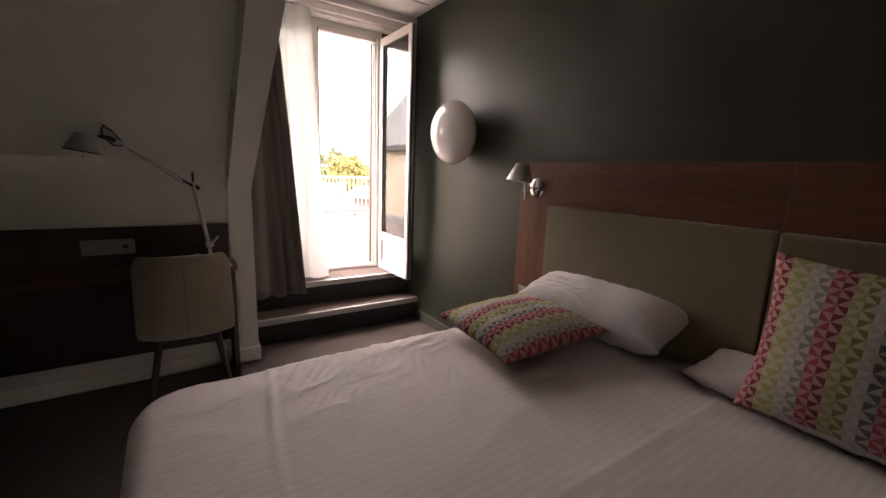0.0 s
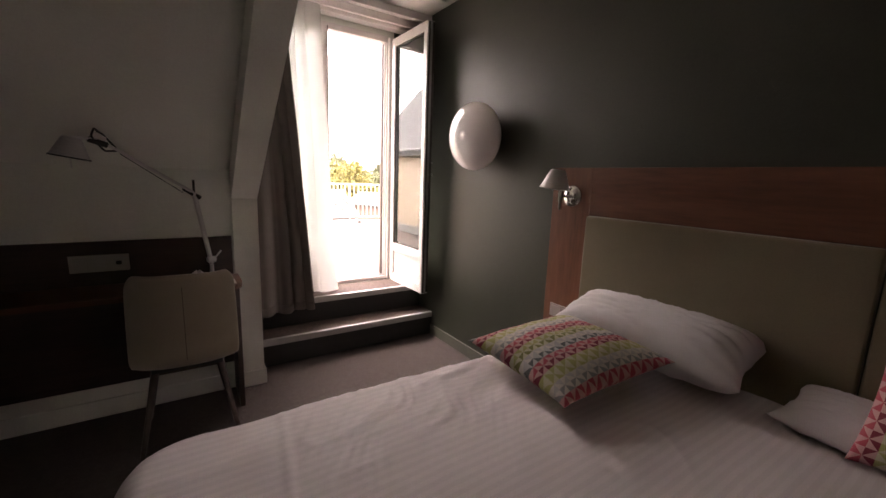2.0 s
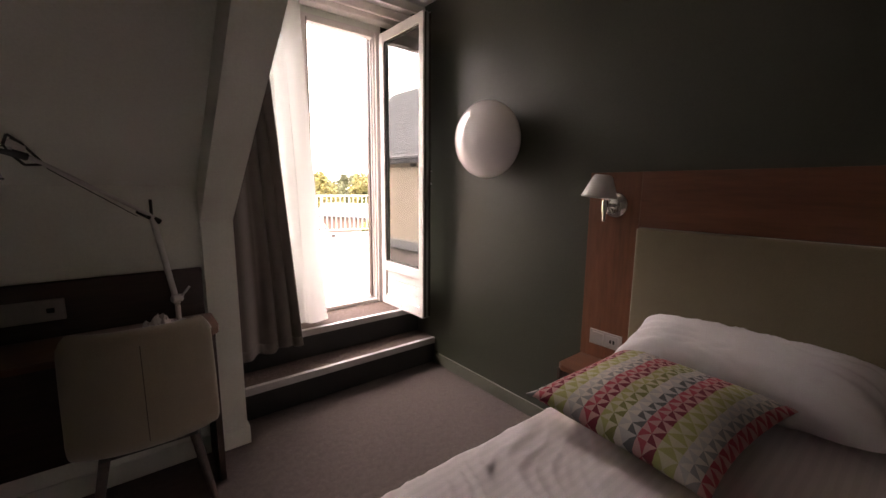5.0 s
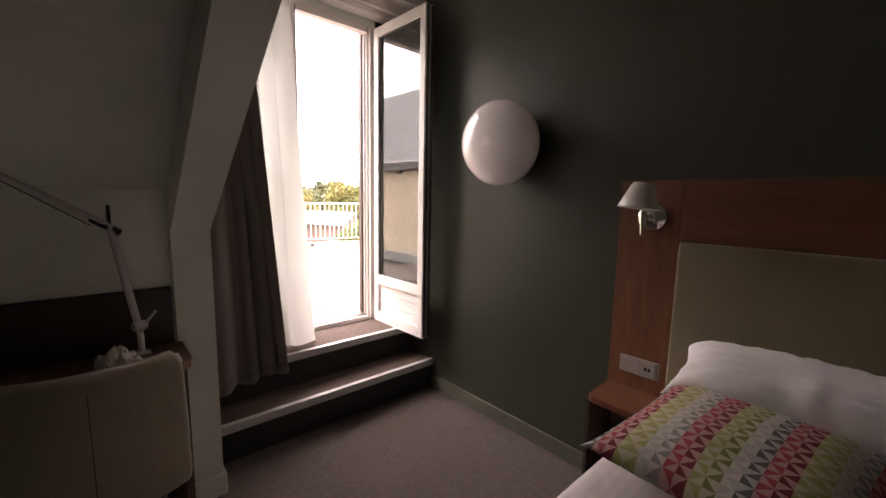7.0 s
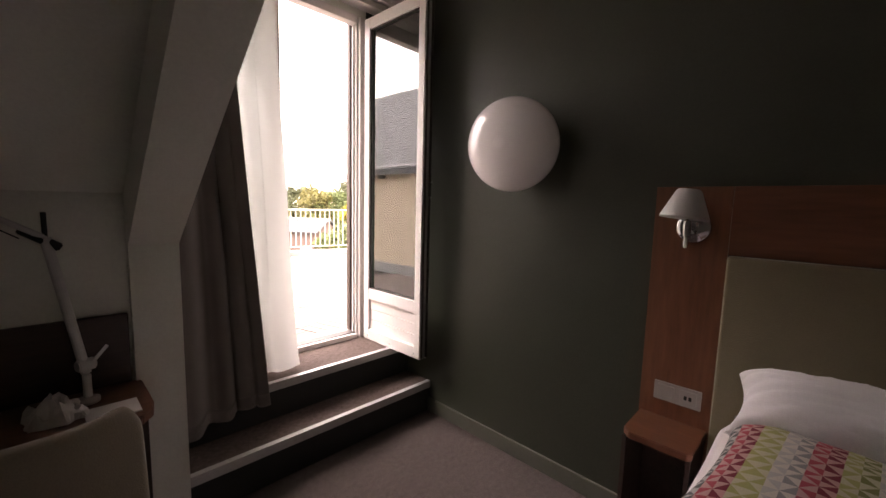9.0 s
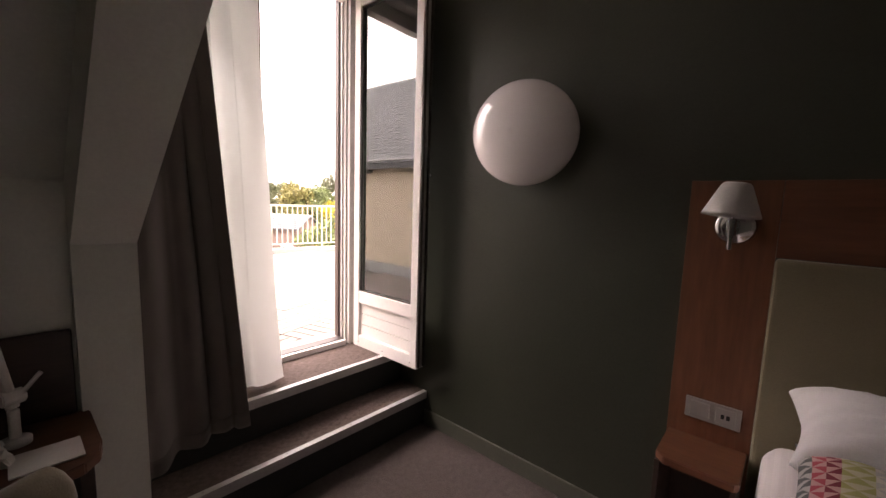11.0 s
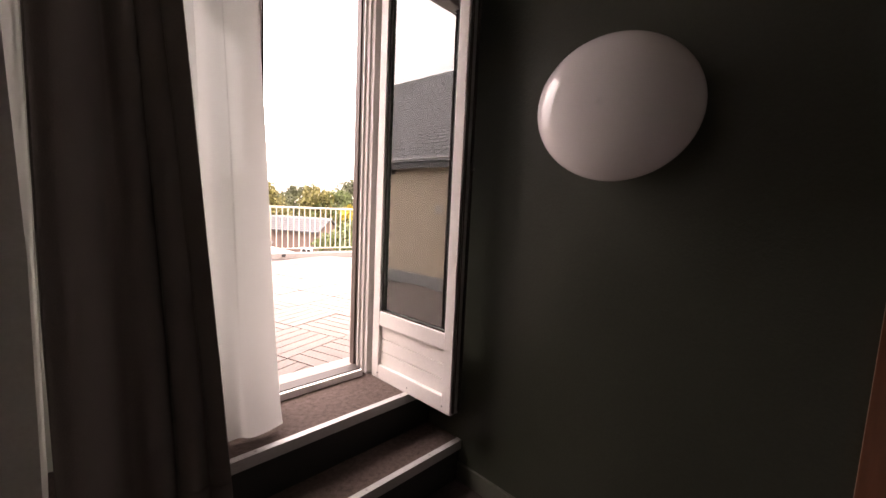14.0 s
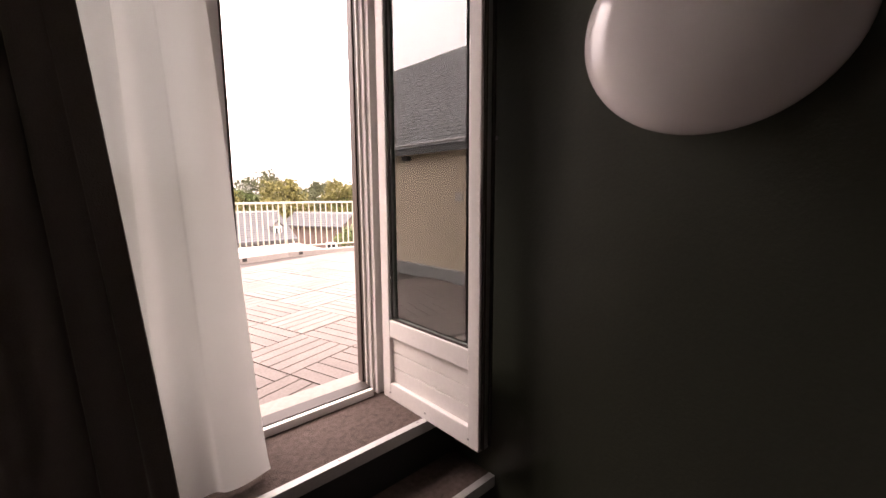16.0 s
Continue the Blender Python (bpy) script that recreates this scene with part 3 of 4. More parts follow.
c1 = single("cushion", cushion(0.565, 0.155, 4.0), list(CUSHION.values()), "square cushion with red, lime and grey triangles, lying flat", "cushion", smooth=True, group="cushions on the bed")
c1.matrix_world = pose(1.668, 2.048, 0.710, 0, -4, -5) @ pose(0, 0, 0, 0, 0, 180)
c2 = single("cushion", cushion(0.53, 0.16, 9.0, 0), list(CUSHION.values()), "square cushion with red, lime and grey triangles, propped upright", "cushion", smooth=True, group="cushions on the bed")
c2.matrix_world = pose(1.985, 1.012, 0.898, 0, -76, 0) @ pose(0, 0, 0, 0, 0, 180)

# ---- headboard ----
HB0, HB1, HBT = -0.02, 2.657, 1.452
hb = thing("headboard", "reddish cherry-wood headboard with beige padded panels", "headboard", (EAST, 1.32, 0))
XF = -0.022
for y0, y1 in ((2.405 - 1.32, HB1 - 1.32), (HB0 - 1.32, 0.235 - 1.32)):
    part("side_panel", box(XF, -0.001, y0, y1, 0.02, HBT, 0.002), WOOD, hb, "upright cherry veneer panel")
part("top_panel", box(XF, -0.001, 0.2365 - 1.32, 1.32 - 1.32, 1.2065, HBT, 0.002), WOOD_Y, hb, "long cherry veneer panel")
part("top_panel", box(XF, -0.001, 0.0015, 2.4035 - 1.32, 1.2065, HBT, 0.002), WOOD_Y, hb, "long cherry veneer panel")
for y0, y1 in ((1.3235 - 1.32, 2.403 - 1.32), (0.237 - 1.32, 1.3165 - 1.32)):
    part("padded_panel", box(-0.05, -0.001, y0, y1, 0.25, 1.2045, 0.014, 3), UPHOLST, hb, "olive-beige upholstered pad", smooth=False)

sw = thing("switch_plate", "silver plastic switch and USB plate on the headboard", "switch", (EAST - 0.022, 2.52, 0.636))
part("plate", box(-0.010, -0.0005, -0.083, 0.083, -0.036, 0.040, 0.003), PLASTIC, sw)
part("rocker", box(-0.015, -0.010, 0.008, 0.068, -0.024, 0.030, 0.002), PLASTIC, sw)
part("usb_module", box(-0.013, -0.010, -0.068, -0.010, -0.024, 0.030, 0.002), PLASTIC, sw)
for y in (-0.047, -0.031):
    part("usb_port", box(-0.0145, -0.013, y - 0.005, y + 0.005, -0.006, 0.010), BLACK, sw)

ns = thing("nightstand", "small cherry-topped wall nightstand with dark body", "nightstand", (2.12, 2.53, 0))
top = prism([(-0.13, -0.105), (-0.13, 0.085), (-0.10, 0.115), (0.096, 0.12), (0.096, -0.12), (-0.115, -0.12)], "z", 0.505, 0.532)
bmesh.ops.bevel(top, geom=top.edges[:], offset=0.003, segments=2, affect="EDGES")
part("top", top, WOOD_Y, ns, "cherry veneer top with clipped corner")
part("side", box(-0.115, 0.096, 0.098, 0.114, 0.0, 0.505, 0.002), WENGE, ns, "dark side panel")
part("side", box(-0.105, 0.096, -0.114, -0.098, 0.0, 0.505, 0.002), WENGE, ns, "dark side panel")
part("back", box(0.084, 0.096, -0.0975, 0.0975, 0.0, 0.504), WENGE, ns)
part("shelf", box(-0.105, 0.0835, -0.0975, 0.0975, 0.10, 0.118), WENGE, ns)

# ---- wall lights ----
sc = thing("wall_sconce", "chrome reading sconce with metal cone shade on the headboard", "wall lamp", (EAST - 0.022, 2.518, 1.30))
part("backplate", lathe([(0.0, 0.0), (0.058, 0.0), (0.060, 0.006), (0.053, 0.014), (0.02, 0.018), (0.0, 0.018)], 36, pose(0, 0, 0, 0, -90, 0)), CHROME, sc, smooth=True)
part("arm", tube((-0.015, 0, 0), (-0.10, 0, 0.0), 0.008), CHROME, sc)
part("joint", tube((-0.10, 0.0, 0.028), (-0.10, 0.0, -0.03), 0.013, bev=0.003), CHROME, sc)
part("stem", tube((-0.10, 0, -0.028), (-0.10, 0, -0.072), 0.008, bev=0.002), CHROME, sc, "chrome switch stem")
part("shade_arm", tube((-0.10, 0, 0.02), (-0.145, 0, 0.07), 0.006), CHROME, sc)
tilt = pose(-0.152, 0, 0.035, 4, 6, 0)
part("shade", lathe([(0.078, 0.0), (0.077, 0.004), (0.040, 0.094), (0.034, 0.100), (0.0, 0.100), (0.0, 0.097), (0.032, 0.096), (0.072, 0.006), (0.074, 0.0)], 44, tilt), LAMP_ALU, sc, "satin aluminium cone shade", smooth=True)
part("bulb", lathe([(0.0, 0.02), (0.018, 0.026), (0.024, 0.045), (0.014, 0.07), (0.012, 0.09), (0.0, 0.09)], 20, tilt), PLASTIC_W, sc, smooth=True)

wl1 = thing("wall_light", "large round opal-white glass wall light, switched off", "wall lamp", (EAST, 3.302, 1.658))
prof = [(0.0, 0.03)] + [(0.243 * math.sin(a) ** 0.85, 0.122 + (0.095 * math.cos(a) * (-1))) for a in [math.pi * k / 28 for k in range(3, 28)]] + [(0.0, 0.217)]
part("glass", lathe(prof, 64, pose(0, 0, 0, 14, 0, 0) @ pose(0, 0, 0, 0, -90, 0) @ Matrix.Diagonal((0.925, 1.075, 1, 1))), OPAL, wl1, smooth=True)
part("mount", lathe([(0.0, 0.0), (0.11, 0.0), (0.11, 0.05), (0.0, 0.05)], 32, pose(0, 0, 0, 0, -90, 0)), PLASTIC_W, wl1)

# ---- desk corner ----
PF = KNEE - 0.02
desk = thing("desk", "dark wood wall desk with tall back panel", "desk", (0, KNEE, 0))
part("back_panel", box(-1.25, 0.672, -0.0200, -0.0005, 0.18, 0.982, 0.008, 3), WENGE, desk, "dark veneer back panel")
top = prism([(-1.25, -0.33), (0.60, -0.33), (0.655, -0.315), (0.685, -0.28), (0.695, -0.23), (0.695, -0.022), (-1.25, -0.022)], "z", 0.725, 0.752)
bmesh.ops.bevel(top, geom=top.edges[:], offset=0.003, segments=2, affect="EDGES")
part("top", top, DESK_TOP, desk, "red-brown desk top with rounded corner")
part("side_panel", box(0.648, 0.674, -0.27, -0.022, 0.0, 0.7245, 0.002), WENGE, desk)
part("side_panel", box(-1.24, -1.21, -0.27, -0.022, 0.0, 0.7245, 0.002), WENGE, desk)

sk = thing("socket_strip", "pale plastic socket strip on the desk panel", "socket", (0.055, PF, 0.868))
part("plate", box(-0.122, 0.122, -0.011, -0.0005, -0.044, 0.044, 0.003), PLASTIC, sk)
for k in range(3):
    x = -0.078 + 0.078 * k
    part("socket", box(x - 0.030, x + 0.030, -0.014, -0.011, -0.030, 0.030, 0.002), PLASTIC, sk)
    if k < 2:
        part("socket_well", lathe([(0.0, 0), (0.019, 0), (0.019, 0.002), (0.0, 0.002)], 24, pose(x, -0.0142, 0, 90, 0, 0)), PLASTIC, sk)
    else:
        part("jack", box(x - 0.012, x + 0.012, -0.0155, -0.014, -0.01, 0.01), BLACK, sk)

lamp = thing("desk_lamp", "silver sprung-arm desk lamp on the desk", "lamp", (0.555, 3.665, 0.752))
ELB, HEADJ = Vector((-0.062, 0.02, 0.49)), Vector((-0.41, -0.165, 0.725))
part("base", lathe([(0.0, 0.0), (0.028, 0.0), (0.028, 0.012), (0.014, 0.018), (0.0, 0.018)], 30), ALU, lamp, smooth=True)
part("post", tube((0, 0, 0.012), (0, 0, 0.085), 0.011, bev=0.002), LAMP_ALU, lamp)
part("lower_joint", tube((-0.02, -0.008, 0.115), (0.02, 0.008, 0.115), 0.018, bev=0.003), LAMP_ALU, lamp)
part("lower_arm", tube((0, 0, 0.09), ELB, 0.0125), LAMP_ALU, lamp, "brushed aluminium arm")
part("tension_lever", tube((0.0, 0.0, 0.10), (0.05, -0.01, 0.165), 0.005), LAMP_ALU, lamp)
part("tension_lever", tube(ELB, ELB + Vector((0.0, -0.01, 0.07)), 0.006), BLACK, lamp)
part("elbow", tube(ELB + Vector((0.03, 0.0, -0.03)), ELB + Vector((-0.05, 0, 0.025)), 0.012, bev=0.003), BLACK, lamp, "black elbow joint")
part("upper_arm", tube(ELB, HEADJ, 0.008), LAMP_ALU, lamp, "brushed aluminium arm")
part("cable", tube(ELB + Vector((-0.05, 0, 0.0)), HEADJ + Vector((0.06, 0.01, -0.05)), 0.0018, n=6), BLACK, lamp)
part("head_joint", tube(HEADJ + Vector((0.02, 0, -0.015)), HEADJ + Vector((-0.05, -0.01, 0.01)), 0.013, bev=0.003), BLACK, lamp)
part("head_ring", lathe([(0.020, -0.006), (0.026, -0.006), (0.026, 0.006), (0.020, 0.006)], 22, Matrix.Translation(HEADJ + Vector((-0.01, 0, 0.02))) @ pose(0, 0, 0, 80, 0, 20)), CHROME, lamp)
hd = Matrix.Translation(HEADJ + Vector((-0.112, -0.03, -0.075))) @ pose(0, 0, 0, 0, 10, 0) @ Matrix.Scale(0.80, 4)
part("shade", lathe([(0.088, 0.0), (0.086, 0.004), (0.046, 0.10), (0.038, 0.108), (0.0, 0.108), (0.0, 0.104), (0.036, 0.103), (0.082, 0.006), (0.084, 0.0)], 40, hd), ALU, lamp, "aluminium cone shade", smooth=True)
part("shade_rim", lathe([(0.084, -0.005), (0.091, -0.005), (0.091, 0.003), (0.084, 0.003)], 40, hd), BLACK, lamp, "dark rim round the shade")
ARM = (HEADJ - ELB).normalized()
UP = Vector((0, 0, 1))
for side in (-1, 1):
    a0 = HEADJ - ARM * 0.07
    a1, a2 = HEADJ - ARM * 0.01 + UP * 0.035 * side, HEADJ + ARM * 0.03 + UP * (0.03 * side + 0.012)
    lever = tube(a0, a1, 0.0045, n=8)
    tube(a1, a2, 0.0045, n=8, bm=lever)
    tube(a2, HEADJ + ARM * 0.045, 0.0045, n=8, bm=lever)
    part("head_lever", lever, BLACK, lamp, "bent black balance lever")
part("shade_arm", tube(HEADJ + ARM * 0.02, HEADJ + Vector((-0.105, -0.03, 0.010)), 0.007), LAMP_ALU, lamp)
part("shade_pin", tube(HEADJ + Vector((-0.11, -0.03, -0.05)), HEADJ + Vector((-0.11, -0.03, -0.12)), 0.003, n=8), LAMP_ALU, lamp)


def crumple(w, d, h, seed):
    def f(u, v):
        a, c = 2 * u - 1, 2 * v - 1
        q = Vector((a * 1.8, c * 1.8, seed))
        t = max(0, 1 - max(abs(a), abs(c)) ** 4)
        z = h * t * (0.35 + 1.3 * abs(noise.noise(q))) + 0.002
        return Vector((a * w / 2 + 0.02 * noise.noise(q + Vector((5, 0, 0))), c * d / 2 + 0.02 * noise.noise(q + Vector((0, 5, 0))), z))
    return grid(14, 14, f)


ob = single("crumpled_napkin", crumple(0.12, 0.10, 0.065, 3.0), PAPER, "crumpled white paper on the desk", "paper", at=(0.483, 3.60, 0.752))
solid(ob, 0.0015, 1)
ob = single("paper_sheet", box(-0.06, 0.06, -0.05, 0.05, 0.0, 0.004, 0.001), PAPER, "small stack of white paper on the desk", "paper", at=(0.60, 3.55, 0.7522))

chair = thing("desk_chair", "taupe upholstered shell chair with dark tapered legs", "chair", (0.41, 3.42, 0), rz=-1)


def shell(u, v):
    # u across the back, v from the seat's front up to the top of the back
    a = 2 * u - 1
    s = v * 0.86
    if s < 0.36:
        y, z = 0.20 - s, 0.455 - 0.012 * math.sin(math.pi * s / 0.36)
    elif s < 0.50:
        k = (s - 0.36) / 0.14 * math.pi / 2
        y, z = -0.16 - 0.09 * math.sin(k), 0.455 + 0.09 * (1 - math.cos(k))
    else:
        y, z = -0.25 + 0.0 - 0.06 * (s - 0.50), 0.545 + (s - 0.50)
    back = max(0, min(1, (s - 0.30) / 0.25))
    w = 0.205 + 0.012 * math.sin(math.pi * v)
    if s > 0.80:
        w -= 0.03 * ((s - 0.80) / 0.06) ** 2
    y += back * 0.095 * abs(a) ** 2.2
    z += (1 - back) * 0.03 * abs(a) ** 3 - back * 0.012 * a * a
    return Vector((a * w, y, z))


sh = part("seat_shell", grid(24, 40, shell), CHAIR_FABRIC, chair, "taupe fabric seat and curved back", smooth=True)
solid(sh, 0.042, 0)
md = sh.modifiers.new("round", "BEVEL")
md.width, md.segments, md.limit_method = 0.014, 3, "ANGLE"
seam = grid(2, 30, lambda u, v: shell(0.5 + 0.006 * (u - 0.5), 0.52 + 0.42 * v) + Vector((0, -0.0235, 0)))
part("seam", seam, SEAM, chair, "vertical back seam")
for sx in (-1, 1):
    part("leg", tube((sx * 0.13, 0.12, 0.44), (sx * 0.20, 0.20, 0.0), 0.018, 0.010), WENGE, chair)
    part("leg", tube((sx * 0.13, -0.12, 0.44), (sx * 0.21, -0.27, 0.0), 0.018, 0.010), WENGE, chair)
part("seat_frame", box(-0.15, 0.15, -0.15, 0.15, 0.405, 0.432, 0.006), BLACK, chair)
# ---- outside: terrace ----
TZ = 0.375
single("own_facade", prism([(WEST, -5), (WEST, 0.395), (4.5, 0.395), (4.5, -5)], "y", NORTH + 0.101, NORTH + 0.15), STUCCO, "beige rendered base of the house", "wall", "structure")
fac = thing("facade", "beige rendered dormer front around the window", "wall", kind="structure")
part("facade_side", box(EAST + 0.001, 4.5, NORTH + 0.05, NORTH + 0.15, 0.396, 3.1), STUCCO, fac)
part("facade_side", box(WEST - 0.1, CHEEK - 0.141, NORTH + 0.152, NORTH + 0.20, 0.396, 3.1), STUCCO, fac)
part("dormer_roof", box(CHEEK - 0.3, EAST + 0.3, NORTH + 0.05, NORTH + 0.42, CEIL + 0.105, CEIL + 0.19, 0.01), ZINC, fac, "zinc dormer roof edge")

terrace = thing("terrace", "roof terrace of pale basket-weave deck tiles", "terrace", (0, 0, 0), kind="structure")
EDGE = [(-0.95, 8.35), (2.2, 8.86), (3.45, 9.17), (4.6, 8.97), (8.0, 8.35), (12.0, 7.6)]
slab = prism([(-3.5, NORTH + 0.216), (12, NORTH + 0.216)] + EDGE[::-1] + [(-3.5, 8.2)], "z", TZ - 0.35, TZ - 0.024)
part("terrace_slab", slab, DECK_GAP, terrace, "dark terrace membrane under the tiles")


def deck_tile_mesh():
    b = bmesh.new()
    s, n = 0.45, 5
    w = s / n
    for k in range(n):
        box(-s / 2 + 0.004, s / 2 - 0.004, -s / 2 + k * w + 0.004, -s / 2 + (k + 1) * w - 0.004, -0.022, 0.0, bm=b)
    return mesh_of("deck_tile", b, DECK)


def edge_y(x):
    for (x0, y0), (x1, y1) in zip(EDGE, EDGE[1:]):
        if x0 <= x <= x1:
            return y0 + (y1 - y0) * (x - x0) / (x1 - x0)
    return 8.2


tile_mesh = deck_tile_mesh()
rot = radians(17)
for i in range(-16, 26):
    for j in range(-20, 22):
        u, v = i * 0.452, j * 0.452
        x, y = 2.0 + u * math.cos(rot) - v * math.sin(rot), 5.3 + u * math.sin(rot) + v * math.cos(rot)
        if 0.2 < x < 8.2 and 4.62 < y and y < edge_y(x) - 0.2 and x - 2 < (y - 3) * 0.95 + 0.6:
            t = new("deck_tile", tile_mesh)
            t.parent = terrace
            t.matrix_basis = pose(x, y, TZ + random.uniform(-0.002, 0.002), 0, 0, 17 + 90 * ((i + j) % 2))

kerb = thing("terrace_kerb", "pale concrete upstand at the terrace edge", "kerb", (0, 0, 0), kind="structure")
for (x0, y0), (x1, y1) in zip(EDGE, EDGE[1:]):
    a = math.atan2(y1 - y0, x1 - x0)
    part("kerb_stretch", box(0, math.hypot(x1 - x0, y1 - y0), 0, 0.16, -0.05, 0.06, 0.006, m=pose(x0, y0, TZ, 0, 0, math.degrees(a))), CONCRETE, kerb)

for x, y in ((2.75, 8.99), (3.62, 9.14)):
    single("drain_outlet", box(-0.03, 0.03, -0.006, 0.05, 0.0, 0.05, 0.003), BLACK, "small dark drain outlet in the terrace upstand", "drain", at=(x, y, TZ + 0.005), group="terrace drains")
railing = thing("terrace_railing", "white painted metal railing along the terrace edge", "railing", (0, 0, TZ))
for (x0, y0), (x1, y1) in list(zip(EDGE, EDGE[1:])):
    a, length = math.atan2(y1 - y0, x1 - x0), math.hypot(x1 - x0, y1 - y0)
    m = pose(x0, y0 + 0.08, 0, 0, 0, math.degrees(a))
    for z, r in ((0.82, 0.018), (0.135, 0.011)):
        part("top_rail" if z > 0.5 else "bottom_rail", box(0, length, -r, r, z - r * 0.8, z + r * 0.8, 0.004, m=m), RAIL_PAINT, railing)
    n = int(length / 0.09)
    for k in range(n + 1):
        post = k % 16 == 0
        r = 0.008 if post else 0.0065
        part("post" if post else "baluster", box(k * 0.09 - r, k * 0.09 + r, -r, r, 0.05 if post else 0.14, 0.806, m=m), RAIL_PAINT, railing)

# ---- the wing beside the terrace, with its slate roof ----
WX, EAVE, RIDGE_DX, RIDGE_Z, WY0, WY1 = 0.08, 1.95, 1.25, 3.34, NORTH + 0.21, 8.9
wing = thing("house_wing", "beige rendered wing with steep grey slate roof", "house", (WX, 0, 0))
part("wall", box(-0.2, 0, WY0, WY1, -5, EAVE), STUCCO, wing, "beige rendered wall")
part("gable", prism([(0, -5), (0, EAVE), (-RIDGE_DX, RIDGE_Z - 0.05), (-2 * RIDGE_DX, EAVE), (-2 * RIDGE_DX, -5)], "y", WY1, WY1 + 0.2), STUCCO, wing, "beige rendered gable")
part("roof", prism([(0.12, EAVE - 0.14), (-RIDGE_DX, RIDGE_Z), (-2 * RIDGE_DX - 0.1, EAVE - 0.14), (-2 * RIDGE_DX - 0.1, EAVE - 0.2), (-RIDGE_DX, RIDGE_Z - 0.07), (0.12, EAVE - 0.2)], "y", WY0, WY1 + 0.3), SLATE, wing, "steep slate roof")
part("gutter", tube((0.15, WY0, EAVE - 0.10), (0.15, WY1 + 0.3, EAVE - 0.10), 0.014), ZINC, wing, "zinc gutter")
part("flashing", box(0.0, 0.05, WY0, WY1, TZ - 0.02, TZ + 0.13, 0.008), ZINC, wing, "pale zinc upstand at the wall foot")
part("vent", box(0.0, 0.015, 5.87, 5.97, 1.24, 1.33, 0.003), PLASTIC, wing, "small grey vent cover")
part("vent", box(0.0, 0.06, 6.70, 6.80, 1.70, 1.75, 0.006), BLACK, wing, "small dark bracket under the eave")
# slate courses
sl = bmesh.new()
pitch = math.atan2(RIDGE_Z - EAVE + 0.14, RIDGE_DX + 0.12)
run = (RIDGE_DX + 0.12) / math.cos(pitch)
cw, ch = 0.13, 0.065
for r_ in range(int(run / ch)):
    for c_ in range(int((WY1 + 0.3 - WY0) / cw)):
        s0 = r_ * ch
        y0 = WY0 + c_ * cw + (cw / 2 if r_ % 2 else 0)
        m = pose(0.12, 0, EAVE - 0.14, 0, math.degrees(pitch), 0) @ pose(-s0, 0, 0.010, 0, -4, 0)
        box(-ch - 0.02, 0, y0 + 0.003, y0 + cw - 0.003, 0, 0.009, m=m, bm=sl)
tagged(part("slate_courses", sl, SLATE, wing, "overlapping grey slates"), kind="stuff")

# ---- ground and distance ----
GZ = -5.0
single("ground", prism([(-400, -400), (400, -400), (400, 400), (-400, 400)], "z", GZ - 0.2, GZ), GRASS, "rough green grass running to the horizon", "ground", "structure")
single("flat_roof", box(-6, 12.2, 19, 30.6, GZ, -2.0, 0.05), CONCRETE, "pale flat roof of a lower building beyond the terrace", "building", "structure")
single("courtyard", prism([(1, 11), (30, 11), (30, 30), (1, 30)], "z", GZ + 0.002, GZ + 0.02), CONCRETE, "pale paved yard below the terrace", "pavement", "structure")


def house(name, x, y, rz, w, d, eave, ridge, walls, label, windows):
    """A gabled house; local x along the ridge."""
    h = thing(name, label, "house", (x, y, GZ), rz=rz)
    e, r = eave - GZ, ridge - GZ
    b = prism([(-d / 2, 0), (d / 2, 0), (d / 2, e), (0, r - 0.15), (-d / 2, e)], "x", -w / 2, w / 2)
    part("wall", b, walls, h)
    for s in (-1, 1):
        b = prism([(s * (d / 2 + 0.3), e - 0.2), (0, r), (0, r + 0.12), (s * (d / 2 + 0.3), e - 0.08)], "x", -w / 2 - 0.25, w / 2 + 0.25)
        part("roof_slope", b, HOUSE_ROOF, h, "pale grey slate roof slope")
        cs = bmesh.new()
        sl_a = math.atan2(r + 0.2 - e, d / 2 + 0.3)
        length = (d / 2 + 0.3) / math.cos(sl_a)
        for k in range(int(length / 0.3)):
            t = k * 0.3
            yy, zz = s * (d / 2 + 0.3 - t * math.cos(sl_a)), e - 0.08 + t * math.sin(sl_a)
            box(-w / 2 - 0.25, w / 2 + 0.25, yy - 0.03, yy + 0.03, zz + 0.0, zz + 0.035, bm=cs)
        tagged(part("slate_courses", cs, HOUSE_ROOF, h), kind="stuff")
    part("ridge_cap", box(-w / 2 - 0.26, w / 2 + 0.26, -0.12, 0.12, r + 0.03, r + 0.16, 0.02), ZINC, h)
    for wx, wz in windows:
        wd = part("window", box(wx - 0.55, wx + 0.55, -d / 2 - 0.10, -d / 2 + 0.05, wz - GZ, wz - GZ + 1.5, 0.02), PVC, h, "white-framed window")
        part("pane", box(wx - 0.42, wx - 0.05, -d / 2 - 0.115, -d / 2 - 0.101, wz - GZ + 0.15, wz - GZ + 1.35), HOUSE_GLASS, wd)
        part("pane", box(wx + 0.05, wx + 0.42, -d / 2 - 0.115, -d / 2 - 0.101, wz - GZ + 0.15, wz - GZ + 1.35), HOUSE_GLASS, wd)
    return h


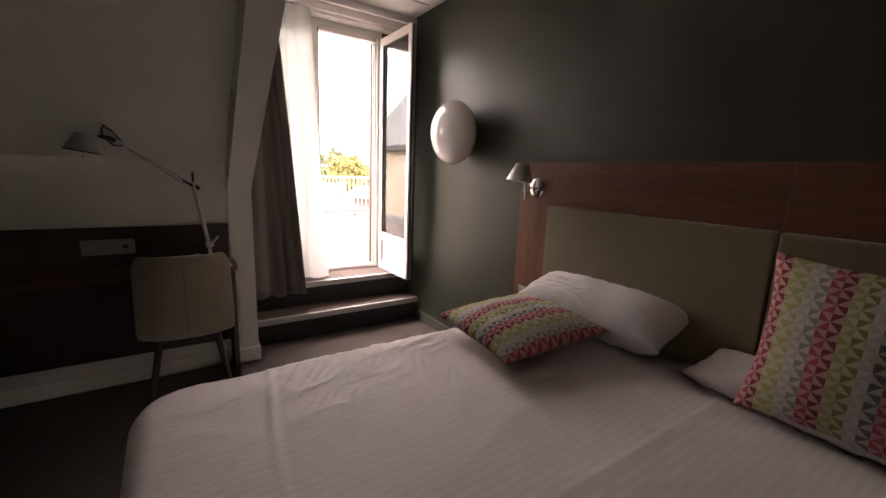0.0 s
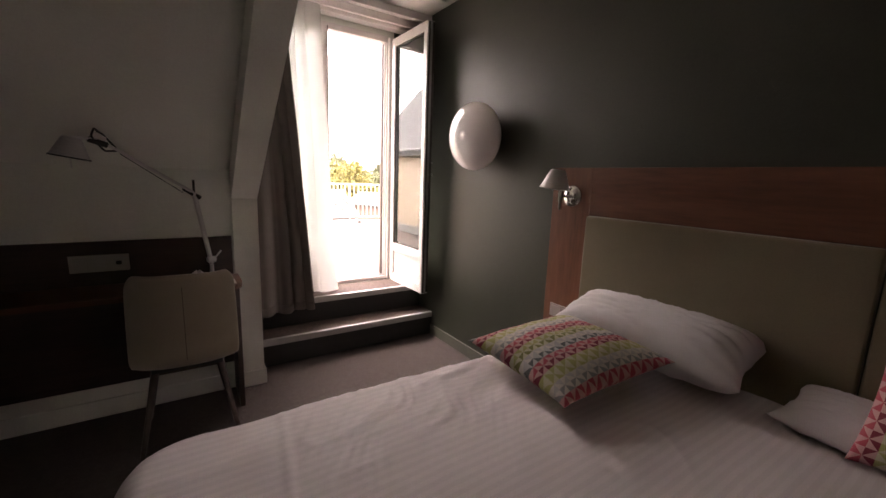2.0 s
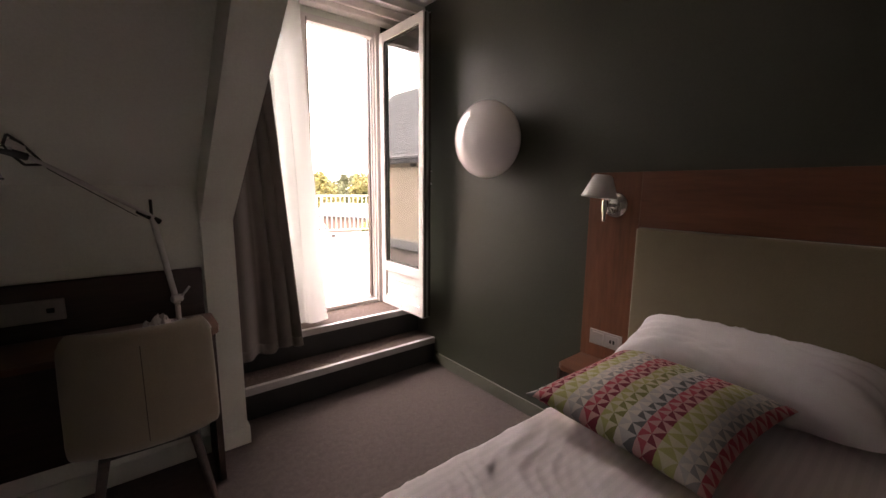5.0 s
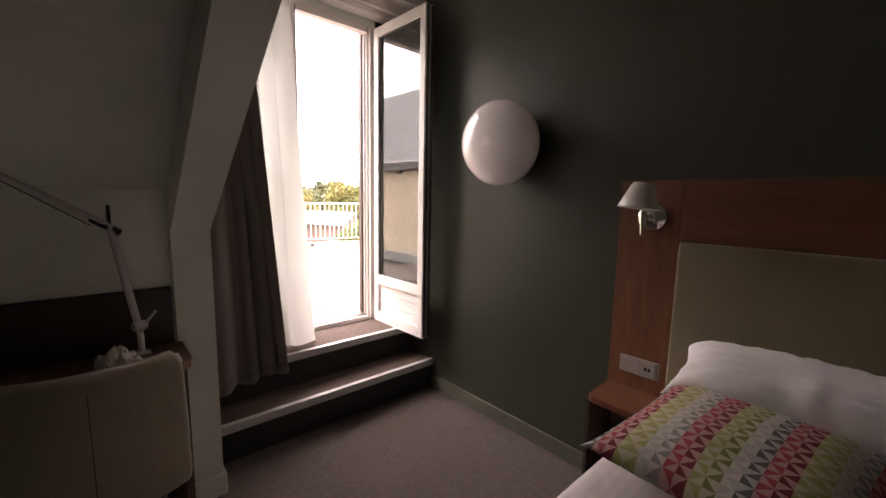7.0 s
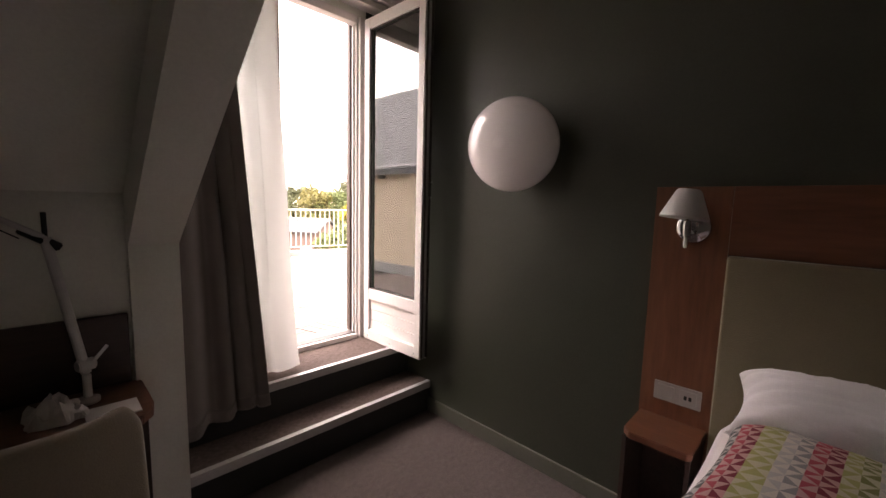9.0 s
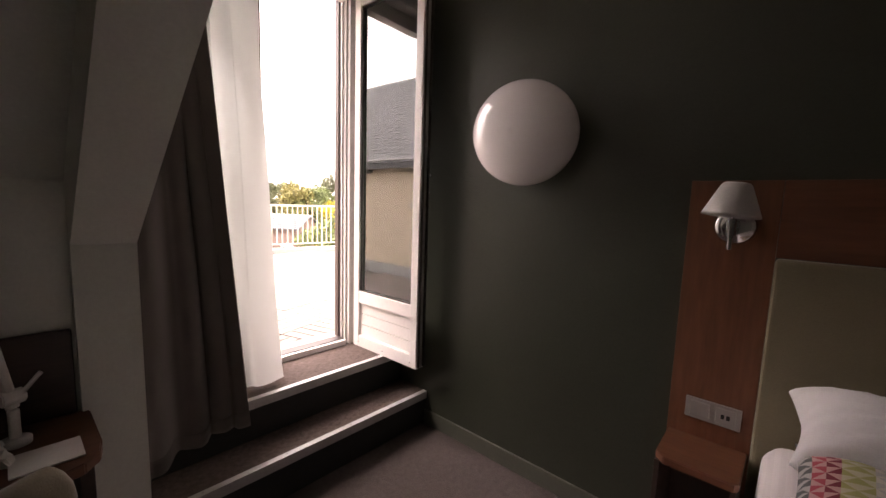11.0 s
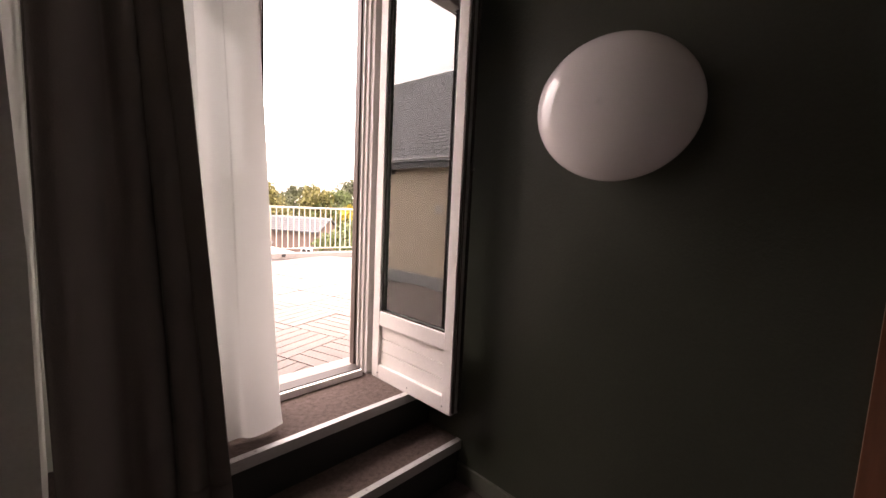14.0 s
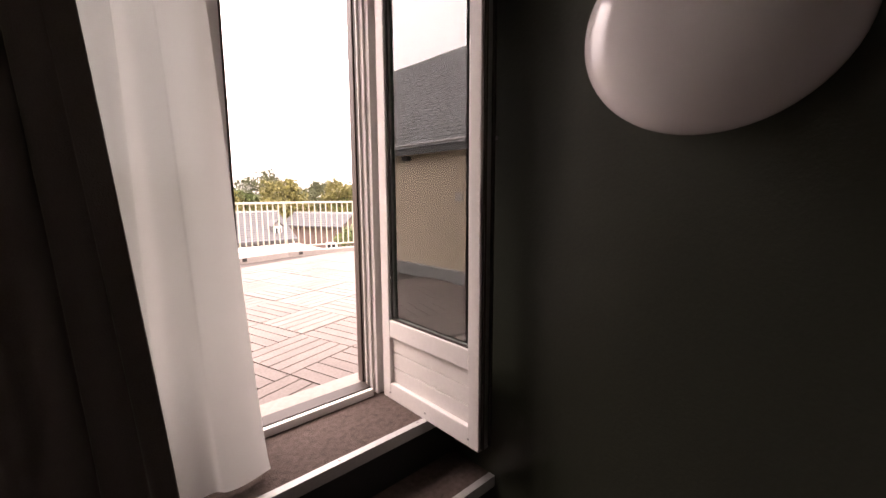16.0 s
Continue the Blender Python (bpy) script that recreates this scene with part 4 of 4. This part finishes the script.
house("low_house", 5.0, 34.5, 0, 14, 7, -1.65, 0.0, RENDER_W, "long low pale house with grey slate roof", [(-4.5, -4.3), (1.5, -4.3)])
dorm = thing("roof_dormer", "white-framed dormer window standing on the slate roof", "dormer", (11.2, 32.2, -1.62))
dorm.scale = (0.52, 0.52, 0.52)
part("cheeks", prism([(-0.6, 0), (0.6, 0), (0.6, 1.5), (0, 2.1), (-0.6, 1.5)], "y", -1.2, 1.8), RENDER_W, dorm)
part("dormer_roof", prism([(-0.8, 1.42), (0, 2.25), (0.8, 1.42), (0.8, 1.5), (0, 2.36), (-0.8, 1.5)], "y", -1.35, 1.8), HOUSE_ROOF, dorm)
dw = part("window", box(-0.45, 0.45, -1.28, -1.19, 0.25, 1.45, 0.02), PVC, dorm)
for s in (-1, 1):
    part("pane", box(s * 0.22 - 0.15, s * 0.22 + 0.15, -1.3, -1.281, 0.38, 1.32), HOUSE_GLASS, dw)
house("gabled_house", 17.3, 37.2, -62, 6.0, 3.4, -1.25, -0.35, BRICK_RED, "brown rendered house with pale slate roof", [(-2.5, -4.2), (2.0, -4.2)])


def leafy(name, x, y, z, height, spread, leaf, label, category, seed, clumps=46, per=42, size=0.30, trunk=True, low=0.30):
    """Trunk, limbs and a crown of many small leaf clumps with gaps."""
    rnd = random.Random(seed)
    t = thing(name, label, category, (x, y, z))
    if trunk:
        b = tube((0, 0, 0), (0.1, 0, height * 0.45), 0.05 * spread + 0.08, 0.10)
        for k in range(7):
            a = k * 2.4
            p = Vector((0.05, 0, height * (0.25 + 0.04 * k)))
            tube(p, p + Vector((math.cos(a) * spread * 0.6, math.sin(a) * spread * 0.6, height * 0.28)), 0.09, 0.03, n=8, bm=b)
        part("trunk", b, BARK, t)
    verts, faces = [], []
    for c in range(clumps):
        a, zz = rnd.uniform(0, 2 * math.pi), rnd.random()
        r = spread * math.sqrt(rnd.random()) * (1 - 0.75 * abs(zz - 0.38) ** 1.3 * 1.4)
        cx, cy, cz = r * math.cos(a), r * math.sin(a), height * (low + (1 - low) * zz)
        cr = spread * rnd.uniform(0.15, 0.30)
        for k in range(per):
            d = Vector((rnd.gauss(0, 1), rnd.gauss(0, 1), rnd.gauss(0, 0.75)))
            d = d.normalized() * cr * rnd.uniform(0.55, 1.1)
            p = Vector((cx, cy, cz)) + d
            q = Euler((rnd.uniform(0, 6.3), rnd.uniform(0, 6.3), rnd.uniform(0, 6.3))).to_matrix()
            s = size * rnd.uniform(0.6, 1.3)
            i = len(verts)
            for co in ((-s, 0, 0), (0, -0.55 * s, 0.1 * s), (s, 0, 0), (0, 0.55 * s, 0.1 * s)):
                verts.append(tuple(p + q @ Vector(co)))
            faces.append((i, i + 1, i + 2))
            faces.append((i, i + 2, i + 3))
    me = bpy.data.meshes.new("crown")
    me.from_pydata(verts, [], faces)
    me.materials.append(leaf)
    ob = new("crown", me)
    ob.parent = t
    return t


rnd = random.Random(5)
LEAVES = [LEAF_A, LEAF_B, LEAF_C, LEAF_A, LEAF_B, LEAF_A]
SAY = {"green_leaves": "broad green tree behind the houses", "yellowing_leaves": "broad yellowing tree behind the houses", "dark_green_leaves": "dark green tree behind the houses"}
for k in range(20):
    dist = 41 + 9 * rnd.random() + (10 if k % 3 == 0 else 0)
    ang = radians(2 + k * 2.6)
    x, y = 1.0 + dist * math.sin(ang), 3 + dist * math.cos(ang)
    hgt = rnd.uniform(6.5, 7.8) + (1.2 if k % 3 == 0 else 0)
    lf = LEAF_C if k % 3 == 0 else LEAVES[k % 6]
    leafy("tree", x, y, GZ, hgt, rnd.uniform(2.6, 3.9), lf, SAY[lf.name], "tree", k, clumps=90, per=90, size=0.15)
leafy("tree", 19.2, 30.5, GZ, 6.2, 2.0, LEAF_D, "bright yellow tree beside the gabled house", "tree", 77, clumps=50, per=55, size=0.16)
for k, (x, y, h, s) in enumerate(((8.45, 15.1, 5.35, 1.65), (10.2, 15.5, 5.6, 1.6), (11.8, 16.0, 5.6, 1.6), (13.8, 16.8, 5.7, 1.7))):
    leafy("garden_shrub", x, y, GZ, h, s, LEAF_A, "tall green garden shrub below the terrace", "shrub", 100 + k, clumps=90, per=70, size=0.085, trunk=True, low=0.2)
